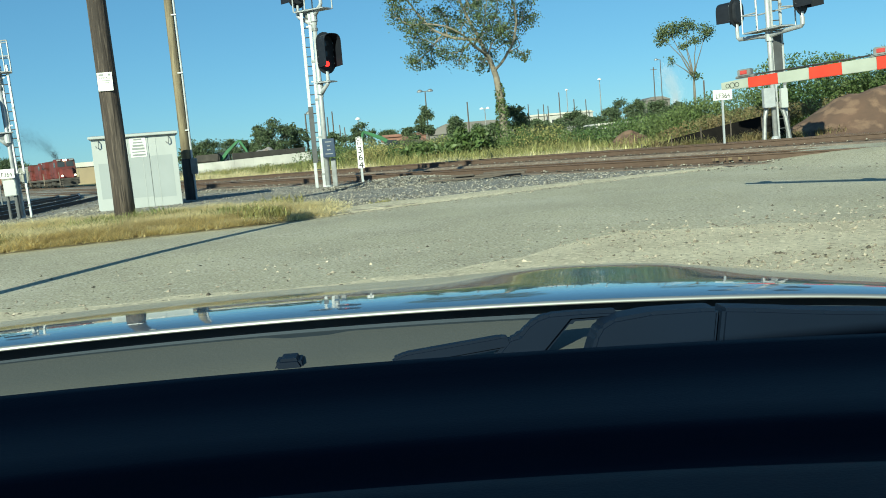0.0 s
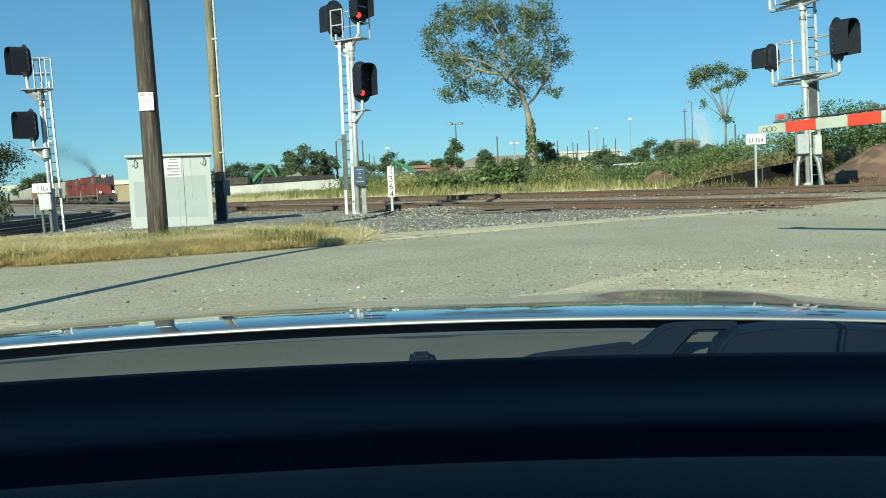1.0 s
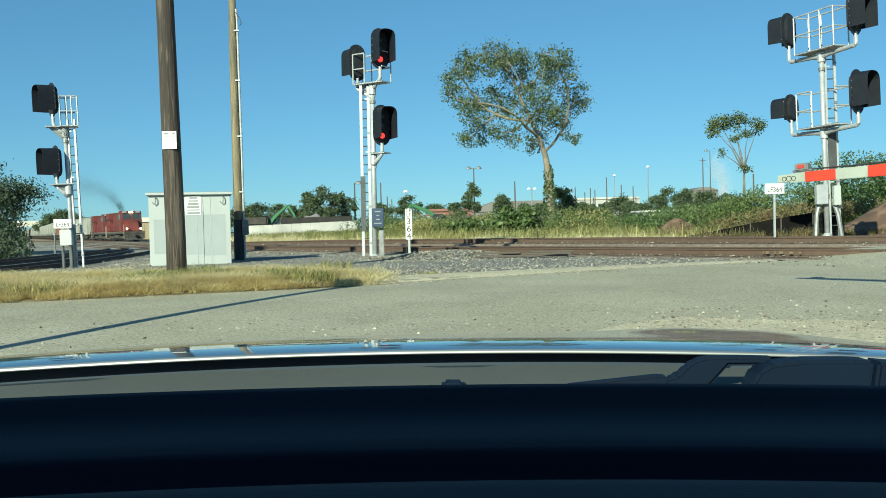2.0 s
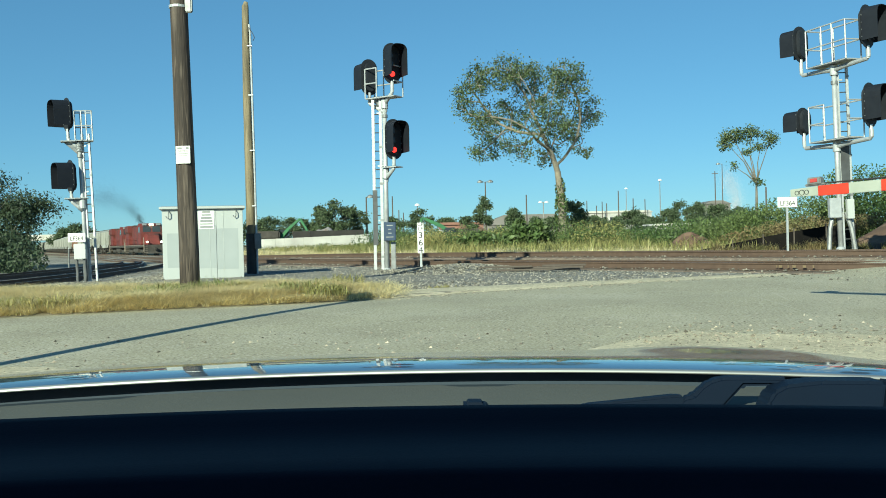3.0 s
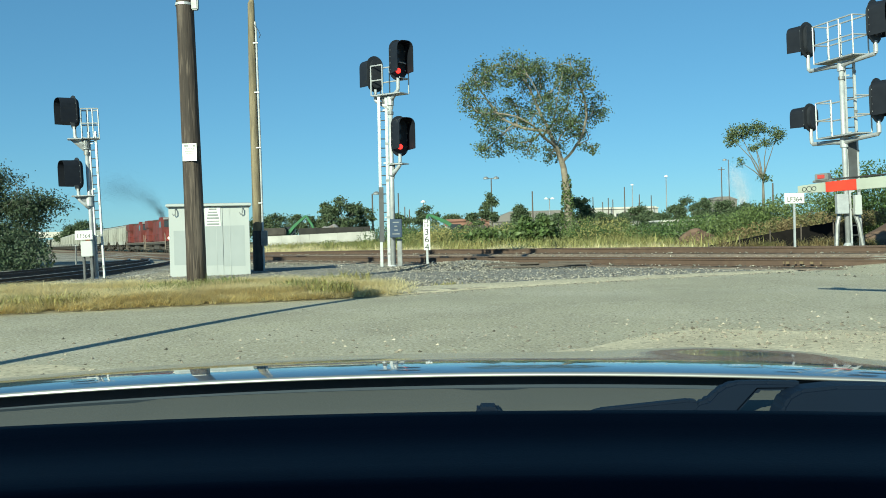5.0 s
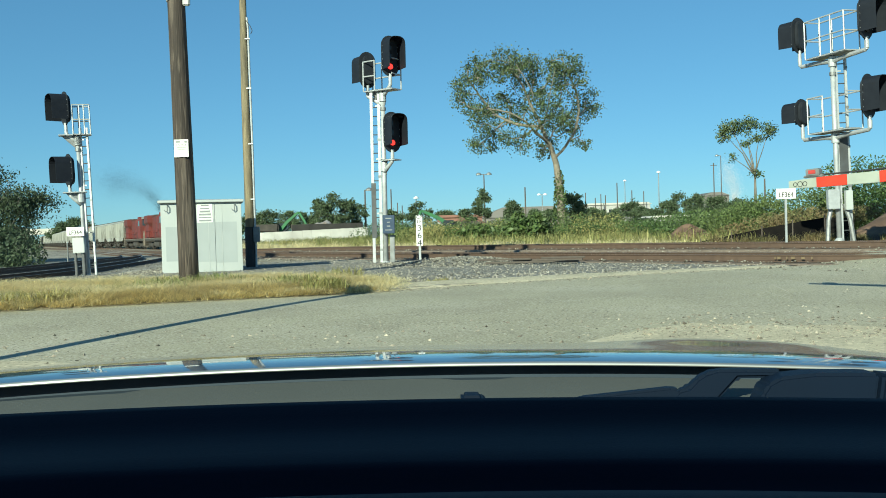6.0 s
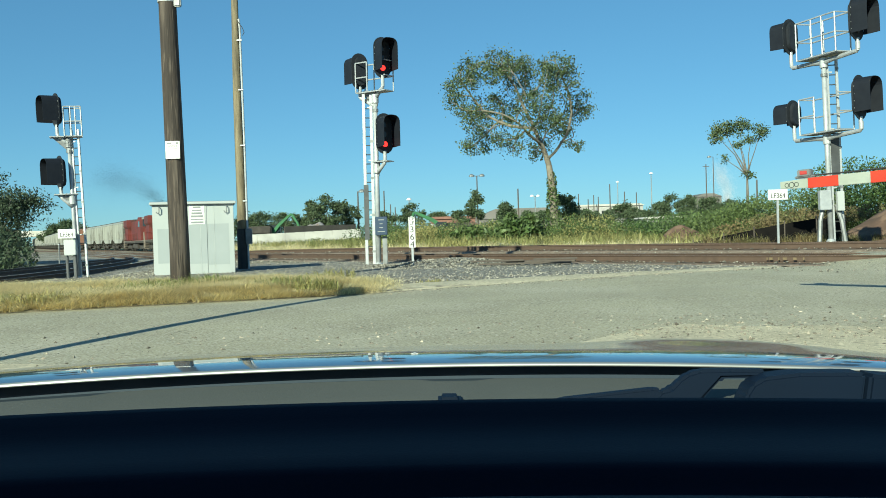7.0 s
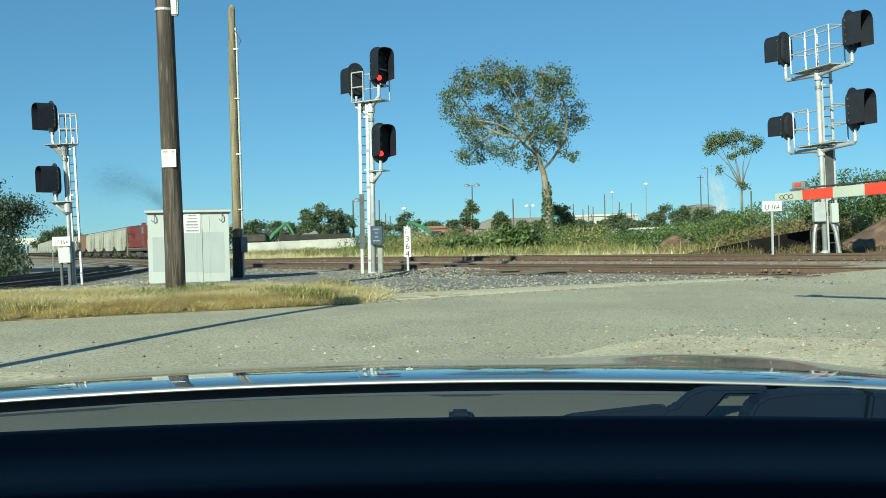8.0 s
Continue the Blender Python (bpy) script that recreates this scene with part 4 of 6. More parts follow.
        for k in range(10):
            hr.tube([(-10.3 + k * 1.7, s * 1.42, 1.46), (-10.3 + k * 1.7, s * 1.42, 2.45)], 0.02, 5)
        part("handrail", hr, M_LOCO, t)
        part("sill_stripe", Build().box((0, s * 1.46, 1.42), (21.2, 0.02, 0.06)), M_HANDRAIL, t)
    part("pilot", Build().add([(10.8, -1.4, 1.1), (10.8, 1.4, 1.1), (10.8, 1.4, 0.5), (10.8, -1.4, 0.5), (11.2, 0, 0.25), (11.05, -1.0, 0.18), (11.05, 1.0, 0.18)], [(0, 1, 2, 3), (3, 2, 6, 4, 5)]), M_GRIME, t)
    part("coupler", Build().box((11.2, 0, 0.9), (0.5, 0.3, 0.35)).box((-11.1, 0, 0.9), (0.5, 0.3, 0.35)), M_GRIME, t, bevel=0.04)
    part("exhaust", Build().box((-1.5, 0, 4.35), (1.3, 0.6, 0.3)), M_GRIME, t, bevel=0.03)
    for k in range(3):
        part("roof_fan", Build().tube([(-9.3 + k * 1.3, 0, 4.4), (-9.3 + k * 1.3, 0, 4.55)], 0.55, 16), M_GRIME, t)
    for k in range(12):
        part("hood_door", Build().box((-8.6 + k * 1.05, -0.885, 2.6), (0.95, 0.03, 1.7)), M_LOCO, t, bevel=0.01)
    truck(t, 6.6, 3)
    truck(t, -6.6, 3)
    return t


def hopper(mat, label):
    """A short covered hopper, 13.5 m, rails at z = 0."""
    t = thing("hopper_car", pose(0, 0, 0), label, "railway wagon", "covered hopper wagons of the train")
    b = Build().prism([(-7.9, 1.7), (-5.5, 1.15), (5.5, 1.15), (7.9, 1.7), (8.1, 4.15), (-8.1, 4.15)], 2.95, pose(0, 0, 0))
    part("body", b, mat, t, bevel=0.05)
    part("roof", Build().prism([(-1.475, 4.15), (1.475, 4.15), (1.0, 4.45), (0, 4.55), (-1.0, 4.45)], 16.2, pose(0, 0, 0, 0, 0, 90)), mat, t)
    part("roof_walk", Build().box((0, 0, 4.62), (15.6, 0.7, 0.05)).box((0, 0.55, 4.58), (14.5, 0.04, 0.1)).box((0, -0.55, 4.58), (14.5, 0.04, 0.1)), M_GRIME, t)
    for k in range(11):
        x = -7.5 + k * 1.5
        for s in (-1, 1):
            part("rib", Build().box((x, s * 1.52, 2.95), (0.1, 0.1, 2.35)), mat, t)
    part("sill", Build().box((0, 0, 1.0), (17.0, 0.7, 0.3)), M_GRIME, t)
    for x in (-3.6, 0, 3.6):
        part("chute", Build().add([(x - 1.6, -1.3, 1.2), (x + 1.6, -1.3, 1.2), (x + 1.6, 1.3, 1.2), (x - 1.6, 1.3, 1.2), (x - 0.4, -0.5, 0.35), (x + 0.4, -0.5, 0.35), (x + 0.4, 0.5, 0.35), (x - 0.4, 0.5, 0.35)],
             [(0, 1, 5, 4), (1, 2, 6, 5), (2, 3, 7, 6), (3, 0, 4, 7), (4, 5, 6, 7)]), M_GRIME, t)
    for e in (-1, 1):
        lad = Build()
        for s in (-1, 1):
            lad.tube([(e * 8.3, s * 1.4, 0.9), (e * 8.3, s * 1.4, 4.2)], 0.035, 5)
        for k in range(8):
            lad.tube([(e * 8.3, -1.4, 1.1 + k * 0.42), (e * 8.3, -0.9, 1.1 + k * 0.42)], 0.02, 5)
        lad.box((e * 8.45, 0, 1.0), (0.9, 2.7, 0.16))
        part("end_ladder", lad, M_GRIME, t)
    for ob in t.children:
        ob.data.transform(Matrix.Diagonal((0.76, 1, 1, 1)))
    truck(t, 4.5, 2)
    truck(t, -4.5, 2)
    return t


# ---------------------------------------------------------------- distance
def excavator(at, yaw, boom, label):
    """A material handler: tracked base, cab, boom and stick."""
    t = thing("material_handler", pose(*at, 0, 0, yaw), label, "excavator", "green scrap-yard machines")
    part("undercarriage", Build().box((0, -1.1, 0.45), (4, 0.6, 0.9)).box((0, 1.1, 0.45), (4, 0.6, 0.9)).box((0, 0, 0.7), (2, 1.8, 0.5)), M_GRIME, t, bevel=0.15)
    part("house", Build().box((-0.8, 0, 1.6), (3.0, 2.2, 1.0)), M_GRIME, t, bevel=0.15)
    part("cab", Build().box((1.0, 0.8, 1.6), (1.2, 1.0, 1.3)), M_DARKWIN, t, bevel=0.1)
    (x0, z0), (x1, z1), (x2, z2) = boom
    for name, p, q, w0, w1 in (("boom", (x0, z0), (x1, z1), 0.42, 0.28), ("stick", (x1, z1), (x2, z2), 0.28, 0.2)):
        d = Vector((q[0] - p[0], q[1] - p[1])).normalized()
        nx, nz = -d.y, d.x
        mx, mz = (p[0] + q[0]) / 2 + nx * 0.18, (p[1] + q[1]) / 2 + nz * 0.18
        o = [(p[0] + nx * w0 / 2, p[1] + nz * w0 / 2), (mx + nx * w0 / 2, mz + nz * w0 / 2), (q[0] + nx * w1 / 2, q[1] + nz * w1 / 2), (q[0] - nx * w1 / 2, q[1] - nz * w1 / 2), (mx - nx * w0 / 2, mz - nz * w0 / 2), (p[0] - nx * w0 / 2, p[1] - nz * w0 / 2)]
        part(name, Build().prism(o, 0.5, pose(0, 0, 0)), M_EXCAV, t, bevel=0.05)
    part("ram", Build().tube([(x0 + 0.5, 0.35, z0 + 0.2), ((x0 + x1) / 2, 0.35, (z0 + z1) / 2 - 0.4)], 0.11, 8), M_GALV, t)
    part("grapple", Build().tube([(x2, 0, z2 + 0.2), (x2, 0, z2 - 0.5), (x2 + 0.4, 0, z2 - 1.2)], [0.25, 0.3, 0.06], 8), M_GRIME, t)


def heap(name, at, r, h, mat, label, category, seed, rough=0.25, kind=""):
    """An uneven mound."""
    rng = random.Random(seed)
    verts, faces, n, rings = [], [], 26, 9
    for i in range(rings + 1):
        f = i / rings
        for k in range(n):
            a = 2 * math.pi * k / n
            rad = f * (1 + rough * 0.6 * noise.noise((math.cos(a) * 1.3 + seed, math.sin(a) * 1.3, 0)))
            x, y = r[0] * rad * math.cos(a), r[1] * rad * math.sin(a)
            z = h * (math.cos(min(1, f) * math.pi) * 0.5 + 0.5) * (1 + rough * noise.noise((x * 0.8 + seed, y * 0.8, seed))) + rough * 0.4 * noise.noise((x * 2.1, y * 2.1, seed)) * (1 - f)
            verts.append((at[0] + x, at[1] + y, at[2] + z))
    for i in range(rings):
        for k in range(n):
            faces.append((i * n + k, i * n + (k + 1) % n, (i + 1) * n + (k + 1) % n, (i + 1) * n + k))
    ob = raw(name, verts, faces, mat, smooth=True)
    return tagged(ob, label, category, kind=kind)


def street_lamp(at, h, arms, label, white=True):
    t = thing("street_lamp", pose(*at), label, "street lamp", "tall lamps behind the yard")
    part("pole", Build().tube([(0, 0, -1), (0, 0, h)], [0.16, 0.09], 8), M_FARPOLE if not white else M_DARKSTEEL, t)
    for dx in arms:
        part("arm", Build().tube([(0, 0, h - 0.1), (dx, 0, h + 0.1)], 0.06, 6), M_DARKSTEEL, t)
        part("lamp_head", Build().tube([(dx, 0, h - 0.15), (dx, 0, h + 0.1), (dx, 0, h + 0.3)], [0.5, 0.45, 0.15], 10), M_LAMPHEAD if white else M_DARKSTEEL, t)


def plain_pole(at, h, r=0.16, arm=0.0):
    t = thing("utility_pole", pose(*at), "distant bare wooden utility pole behind the scrap yard", "utility pole", "distant utility poles")
    part("pole", Build().tube([(0, 0, -1), (0, 0, h)], [r, r * 0.7], 7), M_FARPOLE, t)
    if arm:
        part("cross_arm", Build().box((0, 0, h - 0.6), (arm, 0.12, 0.14)), M_FARPOLE, t)


def building(name, at, size, mat, roof, label, rise=0.6, windows=0, yaw=0.0, ridge=0.46):
    w, d, h = size
    t = thing(name, pose(*at, 0, 0, yaw), label, "building", "buildings in the distance")
    part("wall", Build().box((0, 0, h / 2 - 1), (w, d, h + 2)), mat, t)
    part("roof", Build().prism([(-w / 2 - 0.4, h), (w / 2 + 0.4, h), (w * ridge, h + rise), (-w * ridge, h + rise)], d + 0.8, pose(0, 0, 0)), roof, t)
    for k in range(windows):
        part("window", Build().box((-w / 2 + w * (k + 0.5) / windows, -d / 2 - 0.03, h * 0.55), (w / windows * 0.5, 0.1, h * 0.35)), M_DARKWIN, t)


def far_things():
    wl = lambda px, d: (px - 784) / 1622 * d
    # long white wall and dark screen behind it
    t = thing("yard_wall", pose(-11.3, 106, 0), "long low white block wall along the scrap yard", "wall")
    for k in range(12):
        part("panel", Build().box((-9.2 + k * 1.08, 0, 1.05 + 0.02 * k), (1.075, 0.3, 1.5 + 0.012 * k)), M_WHITEWALL, t, bevel=0.02)
    t = thing("screen_fence", pose(-7.3, 109, 0), "dark screened fence above the white wall", "fence")
    for k in range(5):
        part("post", Build().box((-10.05 + k * 2.1, 0.08, 1.5), (0.09, 0.09, 2.5)), M_FARPOLE, t)
    for k in range(4):
        part("panel", Build().box((-9 + k * 2.1, 0, 2.3), (2.08, 0.08, 0.75)), M_DARKFENCE, t)
    excavator((-21.0, 118, 0.8), 0, ((0.2, 0.6), (3.2, 3.6), (4.4, 0.9)), "green material handler with raised boom beside scrap")
    excavator((2.2, 100, 0.3), 180, ((0.4, 1.4), (4.0, 3.4), (4.4, 0.8)), "green material handler with boom lowered over scrap")
    heap("scrap_heap", (-14.5, 116, 0.9), (4.5, 3, 2), 2.1, M_SCRAP, "heap of grey crushed scrap metal", "scrap heap", 3, 0.5)
    heap("scrap_heap", (3.5, 112, 0.5), (6, 3, 2), 2.2, M_BRICKRED, "heap of rusty scrap metal", "scrap heap", 5, 0.5)
    heap("dirt_mound", (12.6, 45.5, 0.3), (1.9, 1.6, 1), 1.0, M_REDEARTH, "small mound of reddish brown earth", "earth mound", 7, 0.3)
    heap("dirt_mound", (20.9, 37.4, 0.3), (5.8, 3.2, 1), 1.95, M_REDEARTH, "broad bank of reddish brown earth", "earth mound", 9, 0.25)
    # silt fence sloping up
    t = thing("silt_fence", pose(0, 0, 0), "sagging black silt fence below the bushes", "fence")
    pts = [(11.0, 38.4, 0.45, 0.12), (12.2, 38.1, 0.5, 0.30), (13.4, 37.9, 0.55, 0.48), (14.6, 37.7, 0.6, 0.64), (15.8, 37.4, 0.62, 0.8), (16.8, 37.0, 0.62, 0.75)]
    b = Build()
    vs = [(x, y + o, z + (hh if k else -0.2)) for x, y, z, hh in pts for k in (0, 1) for o in (0.0, 0.02)]
    b.add(vs, [f for i in range(len(pts) - 1) for f in ((i * 4, i * 4 + 4, i * 4 + 6, i * 4 + 2), (i * 4 + 1, i * 4 + 3, i * 4 + 7, i * 4 + 5), (i * 4 + 2, i * 4 + 6, i * 4 + 7, i * 4 + 3))])
    part("fabric", b, M_SILT, t)
    for x, y, z, hh in pts:
        part("stake", Build().box((x, y - 0.03, z + hh / 2), (0.04, 0.04, hh + 0.25)), M_FARPOLE, t)
    # buildings
    building("warehouse", (wl(925, 230) + 1.5, 230, 1.0), (22, 24, 3.4), M_ROOFGREY, M_ROOFGREY, "low warehouse with a broad grey roof", 2.4, ridge=0.27)
    building("brick_building", (wl(822, 190), 190, 1.0), (9, 12, 3.2), M_BRICKRED, M_BRICKRED, "low red-brown building behind the weeds", 0.5, 5)
    building("white_building", (wl(1095, 260), 260, 3.0), (18, 14, 4.6), M_WHITEWALL, M_CONCRETE, "long low white building in the distance", 0.5, 9)
    building("white_building", (wl(1215, 170), 170, 0.5), (13, 10, 2.3), M_WHITEWALL, M_CONCRETE, "long white shed behind the bushes", 0.4, 5)
    building("grey_building", (wl(1270, 330), 330, 1.0), (9, 12, 10.6), M_ROOFGREY, M_ROOFGREY, "grey industrial building above the trees", 1.2, 4, ridge=0.2)
    building("yellow_building", (-60, 215, 0.0), (16, 14, 3.8), M_OCHRE, M_CONCRETE, "ochre building with a pale roof edge behind the train", 1.0)
    # overpass
    t = thing("overpass", pose(-178, 400, 0), "pale concrete road overpass beyond the train", "bridge")
    part("deck", Build().box((0, 0, 6.0), (46, 12, 1.6)), M_CONCRETE, t, bevel=0.1)
    part("parapet", Build().box((0, -5.9, 7.2), (46, 0.3, 0.9)), M_CONCRETE, t)
    for x in (-16, -2, 12):
        part("pier", Build().box((x, 0, 2.4), (1.6, 8, 5.6)), M_CONCRETE, t)
    for px, d, h, arms, w in ((868, 160, 11.2, (-0.9, 0.9), False), (970, 210, 9.3, (-0.7, 0.7), True), (1117, 260, 14.5, (0.0,), True), (1177, 220, 14.3, (0.0,), True), (1288, 230, 18.6, (-1.0,), False), (747, 170, 7.8, (0.0,), True), (657, 130, 7.6, (0.6,), False)):
        street_lamp((wl(px, d), d, 0.0), h, arms, "tall distant lamp standard with pale head" if w else "tall dark lamp standard with angled heads", w)
    for px, d, h in ((940, 170, 9.2), (1047, 240, 10.6), (1064, 240, 9.2), (1074, 250, 10.6), (1082, 235, 9.6), (1103, 220, 12.0), (1150, 250, 11.0), (1240, 210, 8.5), (1275, 230, 16.8), (1365, 150, 8.6), (1129, 230, 10.5), (694, 190, 9.5), (703, 190, 10.5), (714, 230, 9.0), (722, 240, 8.6)):
        plain_pole((wl(px, d), d, 0), h, 0.17, 1.6 if px in (1275,) else 0.0)


def plants():
    rng = np.random.default_rng(11)
    # the large tree
    S = 70 / 1622

    def lobe(px, py, rx, rz, dy=0.0, ry=None):
        return ((px - 1003) * S + (415 - py) * S * 0.026, dy, (415 - py) * S, rx * S, (ry or (rx + rz) / 2) * S, rz * S)

    lobes = [lobe(838, 150, 34, 34, 1), lobe(828, 195, 24, 22, -1), lobe(900, 132, 46, 32, -1.5), lobe(968, 143, 50, 40, 2), lobe(1018, 160, 32, 42, -1), lobe(1056, 195, 24, 32, 1),
             lobe(905, 195, 50, 36, 2.5), lobe(870, 255, 34, 28, 1), lobe(915, 265, 32, 26, -2.5), lobe(965, 215, 50, 40, -3), lobe(1020, 225, 34, 36, 2.5), lobe(1030, 268, 18, 16, -1), lobe(980, 268, 26, 22, 2), lobe(935, 122, 36, 24, 1.5), lobe(1000, 135, 30, 26, -2), lobe(868, 128, 34, 24, 0.5), lobe(862, 222, 34, 26, -2)]
    tr = branching_tree("tree", (9.45, 70, 1.35), lobes, [(0, 0, -1.3), (0.02, 0, 1.5), (-0.08, 0, 3.2), (-0.28, 0, 4.9)], 0.36, 560, 32, 0.60, 0.175, (M_LEAF, M_BARK),
                        "large spreading tree with pale forked trunk and open crown", 4)
    pts = clump_points([(-0.05, 0, 1.6, 0.55, 0.55, 1.9), (-0.1, 0, 3.4, 0.4, 0.4, 1.1)], 900, rng, 0.7)
    v, f = leaf_quads(pts, 0.22, rng)
    raw("ivy", v, f, M_BUSH, tr)["label"] = "green ivy round the trunk"
    # thin bare tree
    S2 = 90 / 1622
    l2 = [((x - 1345) * S2, dy, (375 - y) * S2, rx * S2, rx * S2, rz * 1.35 * S2) for x, y, rx, rz, dy in ((1294, 240, 17, 12, 0), (1312, 226, 22, 10, 1), (1345, 223, 22, 10, 1), (1366, 236, 14, 12, -1), (1340, 250, 10, 9, 1), (1308, 282, 8, 5, 0), (1349, 313, 9, 9, 0), (1355, 250, 10, 9, 0))]
    tree("tree", (31.2, 90, 2.6), l2, [(0, 0, -2.5), (0.1, 0, 1.5), (0.1, 0, 3.4)], 0.18, 3600, 0.21, (M_LEAF, M_GREYBARK), "slender half-bare tree with sparse tufts of leaves", "tree", 90, 0.6, 9)
    # trees round the distance
    def far_tree(px, top, base, half, d, seed, mat=M_FARLEAF, n=2600, leaf=0.5):
        s = d / 1622
        x = (px - 784) * s
        hor = 424 - (px - 784) * 0.0262
        z = lambda py: 1.25 + (hor - py) * s
        h = z(top) - 0.3
        r = half * s
        lo = z(base) - 0.3
        rr = random.Random(seed * 31)
        lobes = []
        for k in range(11):
            f = rr.uniform(0.12, 0.84)
            wide = r * (0.45 + 0.6 * math.sin(math.pi * min(1.0, f + 0.12)))
            a = rr.uniform(0, 6.28)
            lobes.append((math.cos(a) * wide * rr.uniform(0.25, 0.85), math.sin(a) * wide * 0.5, lo + (h - lo) * f, r * rr.uniform(0.24, 0.46), r * 0.4, (h - lo) * rr.uniform(0.10, 0.17)))
        lobes.append((rr.uniform(-0.2, 0.2) * r, 0, h - (h - lo) * 0.14, r * 0.3, r * 0.3, (h - lo) * 0.14))
        branching_tree("tree", (x, d, 0.3), lobes, [(0, 0, -0.4), (0, 0, lo * 0.5), (0, 0, lo + (h - lo) * 0.12)], max(0.14, r * 0.06), 90, n // 130, r * 0.3, leaf, (mat, M_GREYBARK), "leafy green tree in the distance", seed, r * 0.17, r * 0.2)
    for k, a in enumerate(((867, 347, 398, 20, 150), (602, 352, 415, 30, 125), (575, 365, 415, 22, 128), (635, 366, 415, 24, 127), (752, 368, 410, 22, 150), (1022, 352, 410, 25, 90), (1125, 372, 398, 26, 230),
                           (1215, 355, 392, 22, 210), (915, 368, 400, 18, 120), (1243, 357, 396, 24, 200), (1278, 361, 400, 26, 190), (1145, 379, 404, 20, 190), (1192, 370, 402, 22, 190), (1058, 381, 404, 18, 180), (1098, 384, 404, 18, 175), (955, 385, 404, 16, 130), (838, 384, 408, 20, 140), (1320, 366, 402, 24, 130), (700, 385, 412, 20, 160), (150, 397, 440, 28, 330), (178, 408, 440, 24, 340), (120, 405, 440, 24, 330), (487, 385, 420, 26, 220), (520, 386, 420, 24, 230), (455, 385, 425, 30, 220), (548, 388, 418, 20, 225),
                           (985, 385, 405, 20, 170), (1300, 372, 400, 25, 120), (1170, 385, 400, 22, 180), (1075, 388, 402, 20, 230), (800, 388, 405, 22, 200))):
        far_tree(*a, seed=20 + k, n=8000 if a[4] > 300 else 4600, leaf=0.6 if a[4] > 300 else 0.14 + 0.0013 * a[4])
    # dark trees on the near left
    l3 = [(-6.5, 0, 4.2, 3.4, 3, 2.6), (-3.0, 1, 3.4, 2.4, 2.5, 2.3), (-4.6, 0, 5.0, 1.6, 1.5, 1.2), (-2.7, 0, 5.7, 1.4, 1.4, 1.1), (-0.6, 0, 3.7, 1.7, 1.6, 1.4), (0.5, 0, 3.9, 0.9, 1.0, 0.9), (-4, -1, 1.6, 3, 2.5, 1.8), (-2.0, 0, 1.5, 1.9, 2, 1.5), (-7, -1, 2.2, 3, 2.5, 2.2), (-9, 1, 4.2, 3.5, 3, 2.6)]
    branching_tree("tree", (-26.5, 60, -0.1), l3, [(-3, 0, -0.3), (-3, 0, 0.8), (-2.8, 0, 1.4)], 0.24, 620, 100, 0.85, 0.16, (M_DARKLEAF, M_GREYBARK), "dense dark green tree beside the curved tracks", 77, 0.42, 0.6)
    foliage("undergrowth", [(-23.0, 50, 0.5, 1.7, 1.6, 1.2), (-24.6, 53, 0.9, 1.8, 1.6, 1.5), (-27.5, 57, 1.0, 2.6, 2, 1.7), (-24.5, 49, 0.2, 2.6, 2, 1.0), (-27, 50, 0.5, 3.2, 2, 1.5), (-30, 56, 0.3, 4, 2.5, 1.4), (-27, 55, 0.2, 2.2, 2, 0.9), (-34, 56, 0.5, 4, 2, 1.8), (-28.5, 55, 0.7, 2.5, 2, 1.2)], 14000, 0.2, M_DARKLEAF, "dark green undergrowth below the trees", "bushes", 31)
    # tree line on the horizon
    lobes = []
    for k in range(150):
        x = -420 + k * 6.4 + random.uniform(-3, 3)
        lobes.append((x, 420 + random.uniform(-20, 30), 2 + random.uniform(0, 2.5), 7, 5, 3.5 + random.uniform(0, 3)))
    foliage("far_woods", lobes, 30000, 1.3, M_FARLEAF, "low line of woods along the horizon", "woods", 33, 0.3)
    lobes = []
    for k in range(120):
        x = -7.5 + 50 * k / 119 + random.uniform(-0.6, 0.6)
        h = 1.5 + 1.2 * noise.noise((x * 0.21, 2, 4)) + 0.7 * noise.noise((x * 0.8, 5, 4))
        if h > 0.9:
            lobes.append((x, 98 + random.uniform(-4, 4) - 0.25 * max(0, x - 10), 0.4 + h * 0.5, 1.1 + 0.3 * h, 1.0, 0.45 + h * 0.55))
    foliage("hedge", lobes, 34000, 0.2, M_FARLEAF, "ragged hedge of bushes along the scrap yard", "bushes", 34, 0.35)
    # weeds and bushes behind the tracks
    lobes = []
    for k in range(130):
        f = k / 129
        x = -9.5 + 26.5 * f
        y = 76 - 22 * f + random.uniform(-5, 6)
        if x > 13:
            continue
        lobes.append((x + random.uniform(-1, 1), y, 0.75 + random.uniform(0, 0.35), 1.3, 1.2, 0.62 + random.uniform(0, 0.4)))
    lobes = [(a, b, c * rng.uniform(0.7, 1.35) * (0.5 if a < -3.8 else 1.0), p, q, r * rng.uniform(0.55, 1.5) * (0.55 if a < -3.8 else 1.0)) for a, b, c, p, q, r in lobes]
    foliage("weed_thicket", lobes[::3], 26000, 0.12, M_WEED, "paler olive weeds among the thicket", "weeds", 46, 0.4)
    foliage("weed_thicket", lobes[1::3] + lobes[2::3], 46000, 0.13, M_BUSH, "thicket of green weeds behind the tracks", "weeds", 35, 0.4)
    foliage("broadleaf_clump", [(5.6, 58, 1.3, 1.0, 0.8, 0.8), (4.6, 58, 1.0, 0.8, 0.8, 0.7), (6.4, 59, 1.5, 0.8, 0.8, 0.9), (5.2, 59, 2.0, 0.5, 0.5, 0.5), (2.8, 60, 1.0, 1.6, 1, 0.7)], 3000, 0.32, M_BUSH, "clump of broad-leaved tropical weeds", "bushes", 36, 0.3)
    lobes = []
